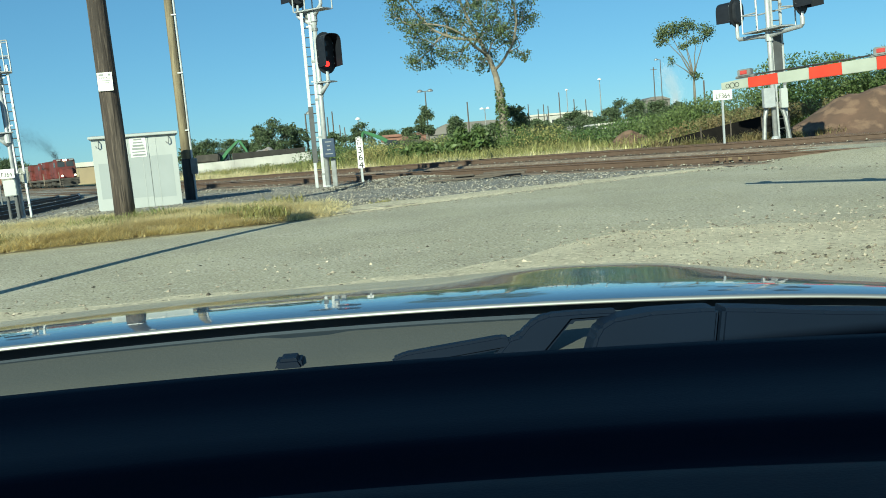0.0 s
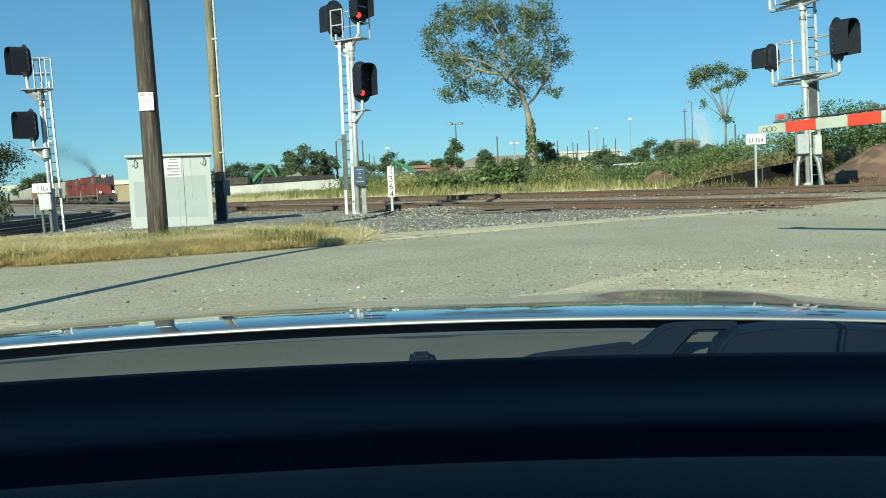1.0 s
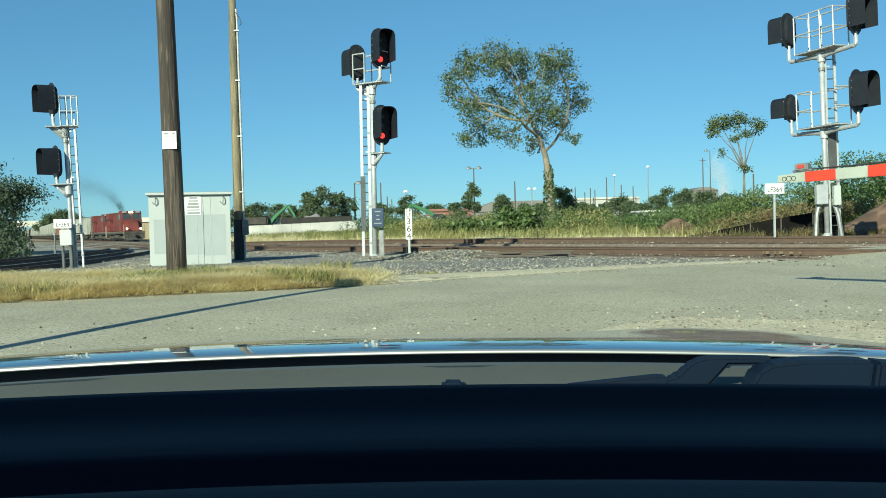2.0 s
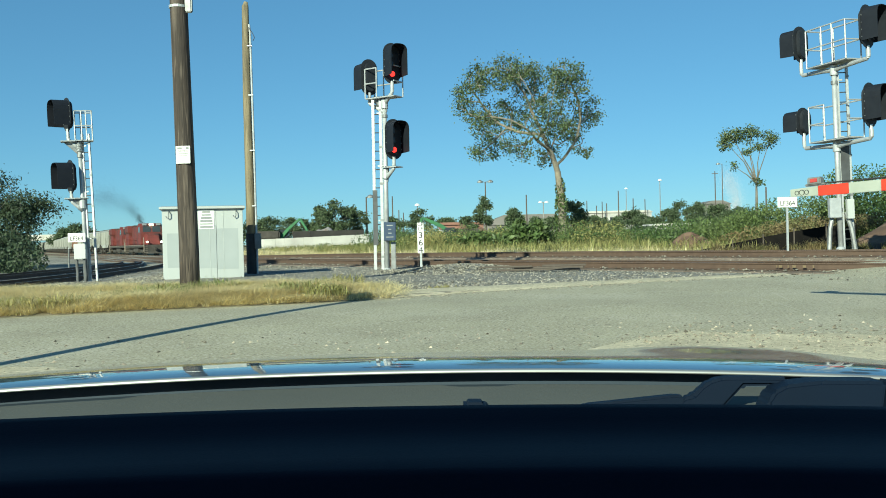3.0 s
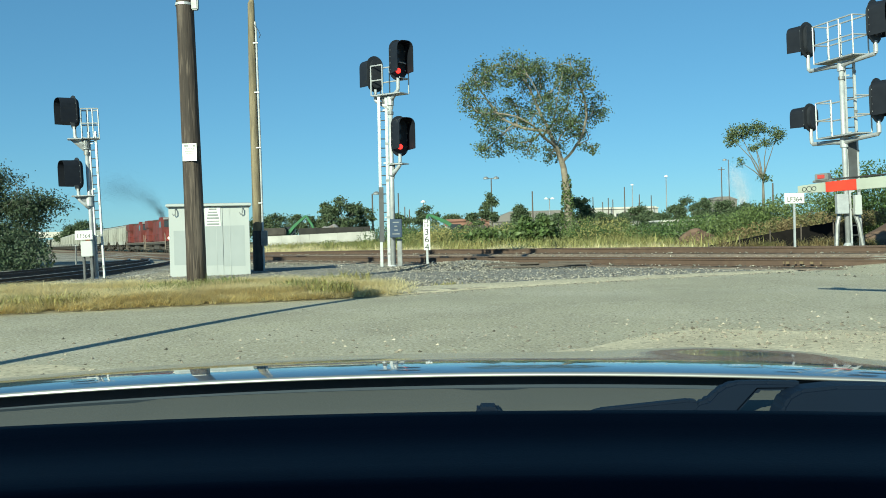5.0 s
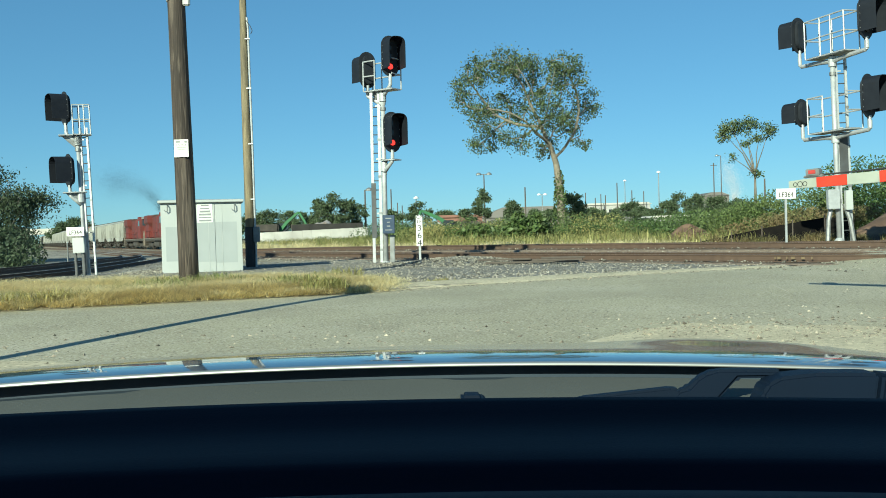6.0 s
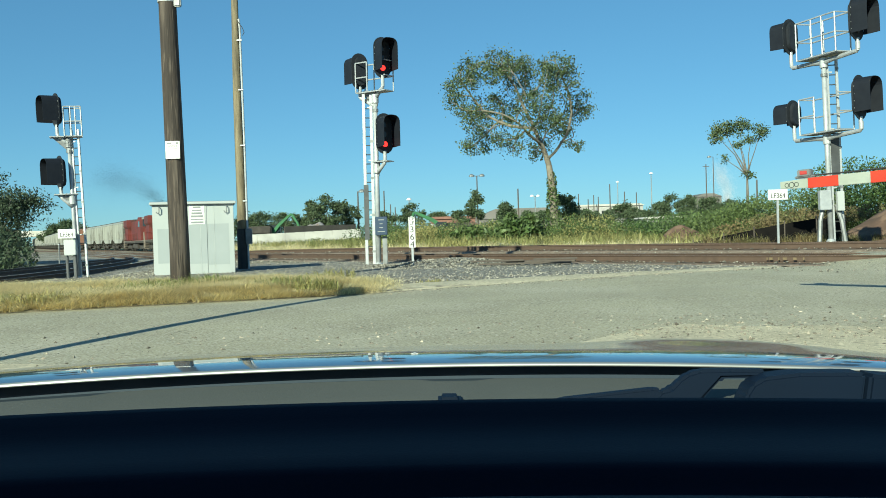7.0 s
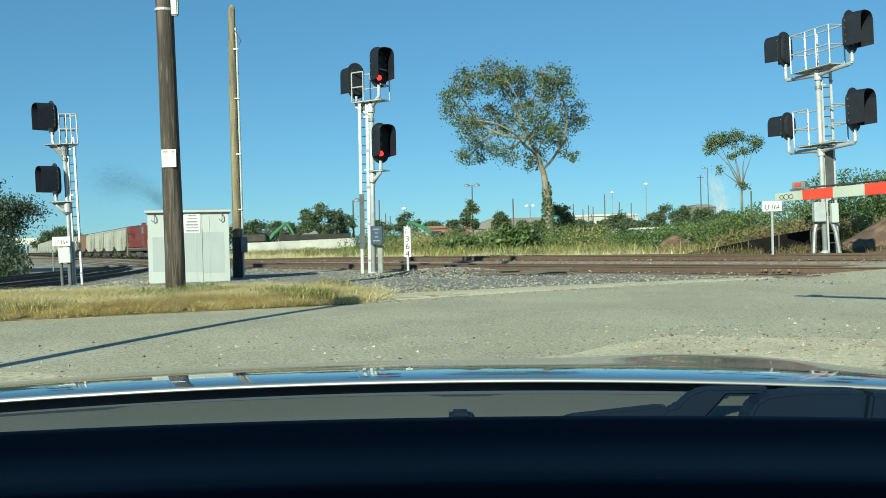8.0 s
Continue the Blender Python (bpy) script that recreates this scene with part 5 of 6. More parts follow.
    for k in range(26):
        x = random.uniform(18.6, 29)
        lobes.append((x, 41.5 + random.uniform(-0.8, 2.0), 2.7 + random.uniform(0, 0.6), 1.3, 1.1, 1.15))
    for k in range(70):
        x = random.uniform(12.0, 30)
        y = 47 - (x - 12) * 0.35 + random.uniform(-1.5, 4)
        top = 1.7 + smooth01((x - 12) / 7) * 1.3
        lobes.append((x, y, top * 0.55 + random.uniform(-0.2, 0.25), 1.3, 1.2, top * 0.45))
    foliage("bush_bank", lobes, 90000, 0.125, M_BUSH, "dense bank of green bushes behind the crossing", "bushes", 37, 0.45)
    lobes = [(random.uniform(22, 40), random.uniform(33, 38), random.uniform(1.6, 2.6), 1.6, 1.4, 1.1) for k in range(24)]
    foliage("bush_bank", lobes, 9000, 0.22, M_DARKLEAF, "dark green bushes above the earth bank", "bushes", 38, 0.4)
    # dry grass behind the far track, and grass over the field
    far = spline(T_FAR, 0.5)
    spots, weeds = [], []
    for i in range(len(far) - 1):
        p = far[i]
        if not (-30 < p.x < 7.5 and p.y < 95):
            continue
        d = far[i + 1] - p
        r = Vector((d.y, -d.x, 0)).normalized()
        if r.y < 0:
            r = -r
        if r.x < 0 and p.y < 50:
            r = -r
        for k in range(230):
            w = 2.6 + abs(rng.normal()) * 2.2
            q = p + r * w + d * rng.random()
            lump = noise.noise((q.x * 0.45, q.y * 0.3, 5)) + 0.5 * noise.noise((q.x * 1.7, q.y, 8))
            if lump > -0.12:
                spots.append((q.x, q.y, 0.35, (0.45 + 0.6 * rng.random()) * (0.75 + 1.1 * max(0.0, lump))))
        for k in range(220):
            w = 5.5 + rng.random() * 15
            q = p + r * w + d * rng.random()
            weeds.append((q.x, q.y, 0.35, 0.7 + 0.7 * rng.random()))
    blades("dry_grass", spots, 0.46, 0.012, M_DRYGRASS, "tall dry yellow grass beyond the tracks", 41, 1.0)
    blades("field_grass", weeds, 0.65, 0.016, M_WEED, "mixed green weeds and grass in the field", 42, 0.9)
    # browned weeds before the earth bank and the fabric fence
    lobes = []
    for k in range(34):
        x = random.uniform(11.2, 24)
        lobes.append((x, 41.5 - (x - 11) * 0.28 + random.uniform(-1.0, 0.6), 0.75 + 0.9 * smooth01((x - 11) / 7) + random.uniform(-0.1, 0.15), 0.8, 0.5, 0.36))
    foliage("browned_weeds", lobes, 8500, 0.10, M_BROWNWEED, "browned weeds along the foot of the bushes", "weeds", 39, 0.3)
    spots = []
    for k in range(60):
        x = random.uniform(11.0, 24.0)
        y = 36.6 - max(0, x - 13) * 0.12 + random.uniform(-0.5, 0.4)
        s = random.uniform(0.3, 1.0)
        for j in range(60):
            spots.append((x + random.gauss(0, 0.14), y + random.gauss(0, 0.12), 0.45, s))
    blades("weed_tufts", spots, 0.5, 0.012, M_BROWNWEED, "ragged dead weed tufts before the fabric fence", 48, 1.1)
    # the verge
    spots = []
    for k in range(170000):
        x = rng.uniform(-16, 1.0)
        back = 19.4 - kerb_y(x) if x < -1.2 else 3.0 - (x + 1.2) * 1.5
        w = -0.1 + 0.12 * rng.normal() * (rng.random() < 0.3) + (rng.random() ** 1.1) * max(0.05, back)
        y = kerb_y(x) + w
        if x > -2.2 and rng.random() < 0.25 + 0.75 * smooth01((x + 2.2) / 1.8):
            continue
        if w < 0.7 and noise.noise((x * 1.6, y * 2.2, 12)) + 0.6 * noise.noise((x * 6, y * 6, 2)) > 0.35 + 0.5 * w:
            continue
        lump = 0.35 + 1.3 * (noise.noise((x * 1.3, y * 1.3, 3)) * 0.5 + 0.5) ** 1.3 + 0.3 * noise.noise((x * 5, y * 5, 7))
        z = ground_z(x, y) + 0.03 + 0.07 * smooth01(w / 0.8) * smooth01(-(x + 0.5) / 1.8)
        spots.append((x, y, z, lump * (1.0 if x < -2 else 0.7)))
    blades("dry_grass", spots, 0.185, 0.0052, M_DRYGRASS, "matted dry straw-coloured grass along the kerb", 43, 3.2)
    spots = [(-5.06 + rng.normal() * 0.7, 18.2 + rng.normal() * 0.35, 0.15, 1) for k in range(1500)] + [(-3.9 + rng.normal() * 0.5, 18.6 + rng.normal() * 0.3, 0.15, 0.8) for k in range(700)] + [(0.05 + rng.normal() * 0.15, 18.7 + rng.normal() * 0.1, 0.15, 0.5) for k in range(200)]
    for k in range(16000):
        x, w = rng.uniform(-16, -1.6), 0.1 + 2.9 * rng.random()
        y = kerb_y(x) + w
        lump = noise.noise((x * 0.7, y * 0.9, 21))
        if lump > 0.12:
            spots.append((x, y, ground_z(x, y) + 0.1, 0.35 + 0.9 * lump))
    blades("green_grass", spots, 0.36, 0.012, M_WEED, "green tufts of grass round the pole", 44, 0.7)


def build_verge_soil():
    """Bare soil under the matted grass, and stony ground behind it."""
    verts, faces = [], []
    xs = [-40, -30, -24] + [x * 0.5 for x in range(-40, 2)]
    for x in xs:
        for k, (w, h) in enumerate(((-0.12, 0.016), (0.35, 0.09), (1.2, 0.13), (2.6, 0.11), (3.8, 0.02))):
            y = kerb_y(x) + w * max(1.0, (20.1 - kerb_y(x)) / 3.8)
            fade = smooth01(-(x + 0.5) / 1.8)
            verts.append((x, y, ground_z(x, y) + h * fade - 0.04 * (1 - fade)))
    for i in range(len(xs) - 1):
        for k in range(4):
            a = i * 5 + k
            faces.append((a, a + 5, a + 6, a + 1))
    tagged(raw("grass_bank", verts, faces, M_DIRT), "low bank of dusty soil under dry grass", "verge", kind="structure")
    # field sheet behind the far track
    far = spline(T_FAR, 3.0)
    verts, faces = [], []
    for i, p in enumerate(far):
        d = far[min(i + 1, len(far) - 1)] - far[max(i - 1, 0)]
        r = Vector((-d.y, d.x, 0)).normalized()
        r = -r
        for k, w in enumerate((2.2, 6, 14, 40, 90)):
            q = p + r * w
            verts.append((q.x, q.y, min(p.z, 0.5) - 0.12 + (0.0 if k else -0.1)))
    for i in range(len(far) - 1):
        for k in range(4):
            a = i * 5 + k
            faces.append((a, a + 5, a + 6, a + 1))
    tagged(raw("field", verts, faces, M_FIELD), "weedy field of brown soil beyond the tracks", "field", kind="structure")


def drifting(name, curve, count, fleck, mat, label, category, seed):
    """A thin cloud of many tiny flecks round a line of (x, y, z, radius)."""
    rng = np.random.default_rng(seed)
    c = np.array(curve, float)
    f = rng.uniform(0, len(c) - 1, count)
    i = np.minimum(f.astype(int), len(c) - 2)
    q = c[i] + (c[i + 1] - c[i]) * (f - i)[:, None]
    puffs = q[rng.integers(0, count, 46)]
    pick = puffs[rng.integers(0, len(puffs), count)]
    use = rng.random(count) < 0.6
    q = np.where(use[:, None], pick, q)
    pts = q[:, :3] + rng.normal(size=(count, 3)) * q[:, 3:] * np.where(use, 0.42, 0.6)[:, None]
    v, faces = leaf_quads(pts, fleck, rng, 0.0)
    return tagged(raw(name, v, faces, mat), label, category, kind="stuff")


def loose_stones():
    rng = np.random.default_rng(51)
    spots = []
    # shoulder stones
    for k in range(6500):
        x, y = rng.uniform(-5, 10), rng.uniform(7.5, 11.6) + rng.normal() * 0.35
        if x < 2 and rng.random() < 0.6:
            continue
        spots.append((x, y, ground_z(x, y) + 0.012, 0.012 + 0.06 * rng.random() ** 4))
    for k in range(5000):
        x, y = rng.uniform(2.2, 9), rng.uniform(7.0, 10.8) + rng.normal() * 0.2
        spots.append((x, y, ground_z(x, y) + 0.008, 0.010 + 0.035 * rng.random() ** 3))
    for k in range(450):
        x = rng.uniform(-7, 8)
        y = rng.uniform(10, kerb_y(x))
        spots.append((x, y, road_z(x, y), 0.01 + 0.022 * rng.random() ** 3))
    for k in range(500):
        x = rng.uniform(-1, 8)
        y = kerb_y(x) - abs(rng.normal()) * 0.25
        spots.append((x, y, road_z(x, y), 0.02 + 0.05 * rng.random() ** 2))
    stones("loose_stones", spots, M_PEBBLE, "scattered pale stones and grit on the shoulder", "stones", 52)
    spots = [(x, y, ground_z(x, y) + 0.02, s) for x, y, s in ((5.0, 10.55, 0.10), (4.55, 11.0, 0.07), (3.95, 10.9, 0.08), (4.3, 10.7, 0.06), (5.4, 10.9, 0.07), (3.4, 11.1, 0.05), (5.6, 10.2, 0.09), (2.9, 10.9, 0.05), (4.8, 12.1, 0.06), (5.2, 9.9, 0.08))]
    stones("dark_stones", spots, M_STONE, "a few larger dark stones on the shoulder", "stones", 53)
    # ballast shoulders of the near tracks
    spots = []
    for line, count in ((T_NEAR, 44), (T_FAR, 26), (T_SIDE, 16)):
        for p, q in zip(spline(line, 0.5), spline(line, 0.5)[1:]):
            if not (-30 < p.x < 16 and 12 < p.y < 62):
                continue
            d = q - p
            r = Vector((d.y, -d.x, 0)).normalized()
            for k in range(count):
                w = rng.uniform(-3.4, 3.4)
                z = p.z - 0.17 - 0.42 * min(1.0, max(0, (abs(w) - 1.5) / 1.2))
                a = p + d * rng.random() + r * w
                z = max(z, ground_z(a.x, a.y))
                if abs(abs(w) - 0.7175) < 0.1:
                    continue
                spots.append((a.x, a.y, z + 0.015, 0.04 + 0.07 * rng.random()))
    # stony apron round the centre mast and by the kerb end
    for k in range(30000):
        x, y = rng.uniform(-9, 8), rng.uniform(18, 36)
        if y < kerb_y(x) + (2.6 if x < -1 else 0.5 + 0.3 * rng.random()):
            continue
        h = 0.22 * math.exp(-(((x - 0.7) / 1.7) ** 2 + ((y - 28.2) / 1.6) ** 2))
        spots.append((x, y, ground_z(x, y) + h, 0.04 + 0.08 * rng.random()))
    for k in range(16000):
        x, y = rng.uniform(-17, -8), rng.uniform(18, 33)
        if y > kerb_y(x) + 2.4:
            spots.append((x, y, ground_z(x, y) + 0.02, 0.04 + 0.08 * rng.random()))
    stones("ballast_stones", spots, M_STONE, "grey crushed stone ballast", "ballast", 54)
    heap("gravel_mound", (0.7, 28.2, 0.2), (2.4, 2.2, 1), 0.3, M_BALLAST, "low heap of grey ballast beside the sign", "gravel mound", 15, 0.1)
    verts, faces = [], []
    xs = [x * 0.5 for x in range(-26, 18)]
    for x in xs:
        y0 = kerb_y(x) + (3.0 if x < -1.2 else 0.9 if x < 4 else 0.3)
        for k in range(6):
            y = y0 + (36 - y0) * k / 5
            verts.append((x, y, ground_z(x, y) + 0.015))
    for i in range(len(xs) - 1):
        for k in range(5):
            a = i * 6 + k
            faces.append((a, a + 6, a + 7, a + 1))
    tagged(raw("gravel_apron", verts, faces, M_BALLAST), "grey gravel apron beside the tracks", "gravel", kind="structure")
    verts = [(x, y, 0.02) for y in (24, 40, 60, 85, 110, 140) for x in (-70 - y * 0.4, -45 - y * 0.2, -26 - y * 0.1, -12.0 - max(0, y - 45) * 0.2)]
    tagged(raw("yard_gravel", verts, [(j * 4 + i, j * 4 + i + 1, j * 4 + i + 5, j * 4 + i + 4) for j in range(5) for i in range(3)], M_YARD), "pale grey gravel between the curving tracks", "gravel", kind="structure")
    t = thing("litter", pose(-6.15, 14.82, 0.12, 0, 0, 12), "crumpled white litter at the edge of the dry grass", "litter")
    part("scrap", Build().add([(-0.17, -0.03, 0), (0.0, -0.05, 0.03), (0.18, -0.02, 0.0), (0.16, 0.05, 0.03), (0.0, 0.04, 0.055), (-0.15, 0.05, 0.02)], [(0, 1, 4, 5), (1, 2, 3, 4)]), M_WHITE, t)
    t = thing("paint_marks", pose(8.0, 22.6, 0.42), "faded yellow paint marks on the rusty rail", "markings")
    for k, (dx, w, h) in enumerate(((0.0, 0.05, 0.08), (0.1, 0.12, 0.09), (0.3, 0.05, 0.09), (0.45, 0.14, 0.09), (0.7, 0.12, 0.08), (0.92, 0.05, 0.09))):
        part("mark", Build().box((dx * 0.64, -dx * 0.77 - 0.84, 0), (w * 0.7, 0.008, h * 0.7), Matrix.Rotation(radians(-50), 3, "Z")), M_MARK, t)
    t = thing("road_scrapes", pose(0, 0, 0), "thin pale scrapes across the dusty asphalt", "markings")
    for (ax, ay), (bx, by), w in (((5.74, 15.9), (5.32, 13.9), 0.05), ((5.15, 15.3), (4.9, 11.9), 0.035), ((2.94, 14.2), (4.77, 14.25), 0.03), ((1.2, 13.6), (2.3, 13.7), 0.03), ((3.6, 16.8), (4.4, 16.3), 0.04)):
        pts = [(ax + (bx - ax) * k / 12, ay + (by - ay) * k / 12) for k in range(13)]
        wide = [w * (0.2 + 0.8 * math.sin(math.pi * k / 12)) * (0.6 + 0.5 * abs(noise.noise((ax, k * 0.9, 4)))) for k in range(13)]
        b = Build()
        d = Vector((bx - ax, by - ay)).normalized()
        b.add([(x - s * d.y * v / 2, y + s * d.x * v / 2, road_z(x, y) + 0.006) for (x, y), v in zip(pts, wide) for s in (-1, 1)], [(2 * k, 2 * k + 1, 2 * k + 3, 2 * k + 2) for k in range(12)])
        part("scrape", b, M_SCRAPE, t)
    # weathered boards lying on the stones
    t = thing("debris_pile", pose(2.6, 25.6, 0.3, 0, 0, -14), "grey broken boards and branches on the ballast", "debris")
    for k, (x, y, l, a) in enumerate(((0, 0, 2.6, 3), (0.4, 0.35, 2.0, -6), (-0.8, 0.2, 1.5, 10), (0.9, -0.3, 1.2, 16))):
        part("board", Build().box((x, y, 0.05 + 0.04 * k), (l, 0.12, 0.05), Matrix.Rotation(radians(a), 3, "Z")), M_FARPOLE, t, bevel=0.01)


# ---------------------------------------------------------------- the car that carries the camera
CX = -0.08


def hood_z(x, y):
    th = radians(7.13 + 1.12 * (y / 0.98) ** -5.1)
    z = 1.25 - y * math.tan(th)
    z -= 0.055 * (x - CX) ** 2 + 0.10 * max(0, abs(x - CX) - 0.55) ** 2
    z -= 0.22 * max(0, y - 1.5) ** 2
    z += 0.0048 * (1 - math.exp(-max(0.0, y - rear_edge(x)) / 0.036))
    z += 0.0115 * math.exp(-((x - (0.40 if x < 0.40 else min(x, 0.47))) / 0.14) ** 2 - ((y - 1.42) / 0.20) ** 2)
    return z


def rear_edge(x):
    return 0.995 - 0.05 * (x - CX) ** 2 / 0.5


def car():
    t = thing("car", pose(0, 0, 0), "dark grey car with glossy hood seen from its dashboard", "car")
    nx, ny = 60, 46
    verts, faces = [], []
    for j in range(ny):
        for i in range(nx):
            x = CX - 0.82 + 1.64 * i / (nx - 1)
            y0 = rear_edge(x)
            y = y0 + (2.15 - 0.12 * ((x - CX) / 0.8) ** 2 - y0) * (j / (ny - 1)) ** 1.2
            verts.append((x, y, hood_z(x, y)))
    faces = [(j * nx + i, j * nx + i + 1, (j + 1) * nx + i + 1, (j + 1) * nx + i) for j in range(ny - 1) for i in range(nx - 1)]
    # rolled rear lip; its paler colour carries the sun's glint
    k0 = len(verts)
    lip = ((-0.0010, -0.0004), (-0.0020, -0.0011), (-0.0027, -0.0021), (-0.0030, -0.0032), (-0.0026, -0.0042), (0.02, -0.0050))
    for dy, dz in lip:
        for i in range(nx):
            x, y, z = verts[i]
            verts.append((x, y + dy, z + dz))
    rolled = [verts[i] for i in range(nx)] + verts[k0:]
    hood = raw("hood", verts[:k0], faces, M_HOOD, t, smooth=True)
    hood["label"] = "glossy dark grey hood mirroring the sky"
    raw("hood_edge", rolled, [((k + 1) * nx + i, (k + 1) * nx + i + 1, k * nx + i + 1, k * nx + i) for k in range(len(lip)) for i in range(nx - 1)], M_HOODGLINT, hood, smooth=True)["label"] = "rolled rear edge of the hood with the sun's glint in its colour"
    # cowl: grey panel with a notch, dark trough behind the hood edge
    b = Build()
    xs = [CX - 0.72 + 1.44 * i / 72 for i in range(73)]

    def cowl_far(x):
        d = 0.0
        if 0.012 < x < 0.076:
            d = 0.012
        if x < -0.30:
            d = 0.016
        return rear_edge(x) - 0.022 - d

    vs = []
    for x in xs:
        s = -0.05 * (x - CX) ** 2
        yf = cowl_far(x)
        vs += [(x, yf, 1.094 + s), (x, yf - 0.06, 1.089 + s), (x, yf - 0.13, 1.079 + s), (x, yf - 0.16, 1.06 + s)]
    b.add(vs, [(i * 4 + k, i * 4 + k + 1, i * 4 + k + 5, i * 4 + k + 4) for i in range(len(xs) - 1) for k in range(3)])
    part("cowl_panel", b, M_COWL, t, "matt grey plastic cowl below the windscreen", smooth=True)
    b = Build()
    vs = []
    for x in xs:
        s = -0.05 * (x - CX) ** 2
        vs += [(x, rear_edge(x) + 0.025, hood_z(x, rear_edge(x) + 0.025) - 0.003), (x, rear_edge(x) + 0.024, 1.087 + s), (x, rear_edge(x) - 0.05, 1.083 + s), (x, rear_edge(x) - 0.06, 1.0)]
    b.add(vs, [(i * 4 + k, i * 4 + k + 1, i * 4 + k + 5, i * 4 + k + 4) for i in range(len(xs) - 1) for k in range(3)])
    part("cowl_trough", b, M_RUBBER, t, "rubber seal behind the hood, tinted with the windscreen's blue veil")
    part("washer_nozzle", Build().prism([(0.0200, 1.080), (0.0205, 1.0880), (0.0235, 1.0926), (0.0414, 1.0921), (0.0445, 1.0865), (0.0450, 1.080)], 0.026, pose(0, 0.885, 0)), M_WIPER, t, "small black washer nozzle", bevel=0.003)
    # wiper: blade, cranked arm, then a dark dome and the end cover
    part("wiper_blade", Build().prism([(0.120, 1.0885), (0.1313, 1.0921), (0.2111, 1.0986), (0.2188, 1.0974), (0.2213, 1.0880), (0.120, 1.080)], 0.012, pose(0, 0.857, 0)), M_WIPER, t, "black wiper blade", bevel=0.002)
    part("wiper_arm", Build().prism([(0.196, 1.0725), (0.2178, 1.0964), (0.2266, 1.0982), (0.2345, 1.1062), (0.2423, 1.1111), (0.2527, 1.1139), (0.28, 1.1136), (0.312, 1.112), (0.312, 1.1045), (0.2716, 1.1052), (0.2403, 1.0725)], 0.014, pose(0, 0.856, 0)), M_WIPER, t, "black cranked wiper arm", bevel=0.003)
    dome = [(0.2775, 1.0725), (0.2859, 1.0955), (0.2912, 1.1035), (0.3017, 1.1090), (0.3328, 1.1117), (0.3742, 1.1106), (0.3895, 1.1095), (0.3840, 1.0725)]
    part("wiper_pivot_cover", Build().prism(dome, 0.03, pose(0, 0.842, 0)), M_WIPER, t, "dark domed shape beside the wiper arm", bevel=0.003)
    dome = [(0.3870, 1.0725), (0.3925, 1.1090), (0.4198, 1.1060), (0.478, 1.0985), (0.56, 1.090), (0.62, 1.080), (0.62, 1.05), (0.40, 1.05)]
    part("cowl_end_cover", Build().prism(dome, 0.03, pose(0, 0.842, 0)), M_WIPER, t, "dark plastic end cover of the cowl", bevel=0.003)
    # dashboard: lip, plateau, groove, near panel
    prof = [(0.742, 1.095), (0.742, 1.1155), (0.735, 1.1185), (0.727, 1.1170), (0.714, 1.1118), (0.700, 1.1070), (0.684, 1.1046), (0.660, 1.1038), (0.635, 1.1035), (0.608, 1.1025), (0.600, 1.1000), (0.594, 1.0930), (0.586, 1.0870), (0.572, 1.0860),
            (0.556, 1.0920), (0.546, 1.0990), (0.538, 1.1020), (0.522, 1.1030), (0.48, 1.1035), (0.43, 1.1025), (0.38, 1.097), (0.30, 1.078), (0.24, 1.03), (0.22, 0.85), (0.22, 0.6)]
    xs = [CX - 0.74 + 1.48 * i / 48 for i in range(49)]
    vs = []
    for x in xs:
        u = (x - 0.03) / 0.4
        for y, z in prof:
            vs.append((x, y - (0.012 if y > 0.56 else 0.020) * u * u, z - 0.006 * u * u * (1 if y > 0.56 else 1.5) - 0.00275 - 0.0136 * x))
    n = len(prof)
    raw("dashboard", vs, [(i * n + k, i * n + k + 1, (i + 1) * n + k + 1, (i + 1) * n + k) for i in range(len(xs) - 1) for k in range(n - 1)], M_DASH, t, smooth=True)["label"] = "black vinyl dashboard with rolled pads"
    # body round the cabin, unseen; roof edge and closed tail placed to block sun
    def sheet(name, pts, mat, thick, label=""):
        bb = Build()
        nrm = (Vector(pts[1]) - Vector(pts[0])).cross(Vector(pts[2]) - Vector(pts[0])).normalized() * thick
        m = len(pts)
        bb.add([Vector(p) for p in pts] + [Vector(p) + nrm for p in pts], [tuple(range(m)), tuple(reversed(range(m, 2 * m)))] + [(k, (k + 1) % m, (k + 1) % m + m, k + m) for k in range(m)])
        return part(name, bb, mat, t, label)

    L, R = CX - 0.76, CX + 0.76
    sheet("headliner", [(L + 0.1, -0.122, 1.53), (R - 0.1, -0.122, 1.53), (R - 0.1, -1.9, 1.55), (L + 0.1, -1.9, 1.55)], M_HEADLINER, 0.02, "pale grey headliner")
    part("roof", Build().add([(L + 0.1, -0.142, 1.56), (R - 0.1, -0.142, 1.56), (R - 0.05, -0.8, 1.62), (L + 0.05, -0.8, 1.62), (R - 0.1, -2.0, 1.57), (L + 0.1, -2.0, 1.57)], [(0, 1, 2, 3), (3, 2, 4, 5)]), M_HOOD, t)
    for s, X in ((-1, L), (1, R)):
        sheet("door", [(X, 0.75, 0.35), (X, 0.75, 1.02), (X, -2.0, 1.05), (X, -2.0, 0.35)], M_HOOD, 0.06 * -s)
        part("pillar", Build().tube([(X, 0.86, 1.04), (X - s * 0.1, -0.16, 1.54)], 0.045, 8), M_HEADLINER, t)
        part("pillar", Build().tube([(X, -0.9, 1.04), (X - s * 0.1, -0.8, 1.55)], 0.05, 8), M_HEADLINER, t)
        sheet("rear_quarter", [(X, -1.2, 1.04), (X - s * 0.1, -1.1, 1.55), (X - s * 0.1, -2.0, 1.55), (X, -2.0, 1.04)], M_HOOD, 0.05 * s)
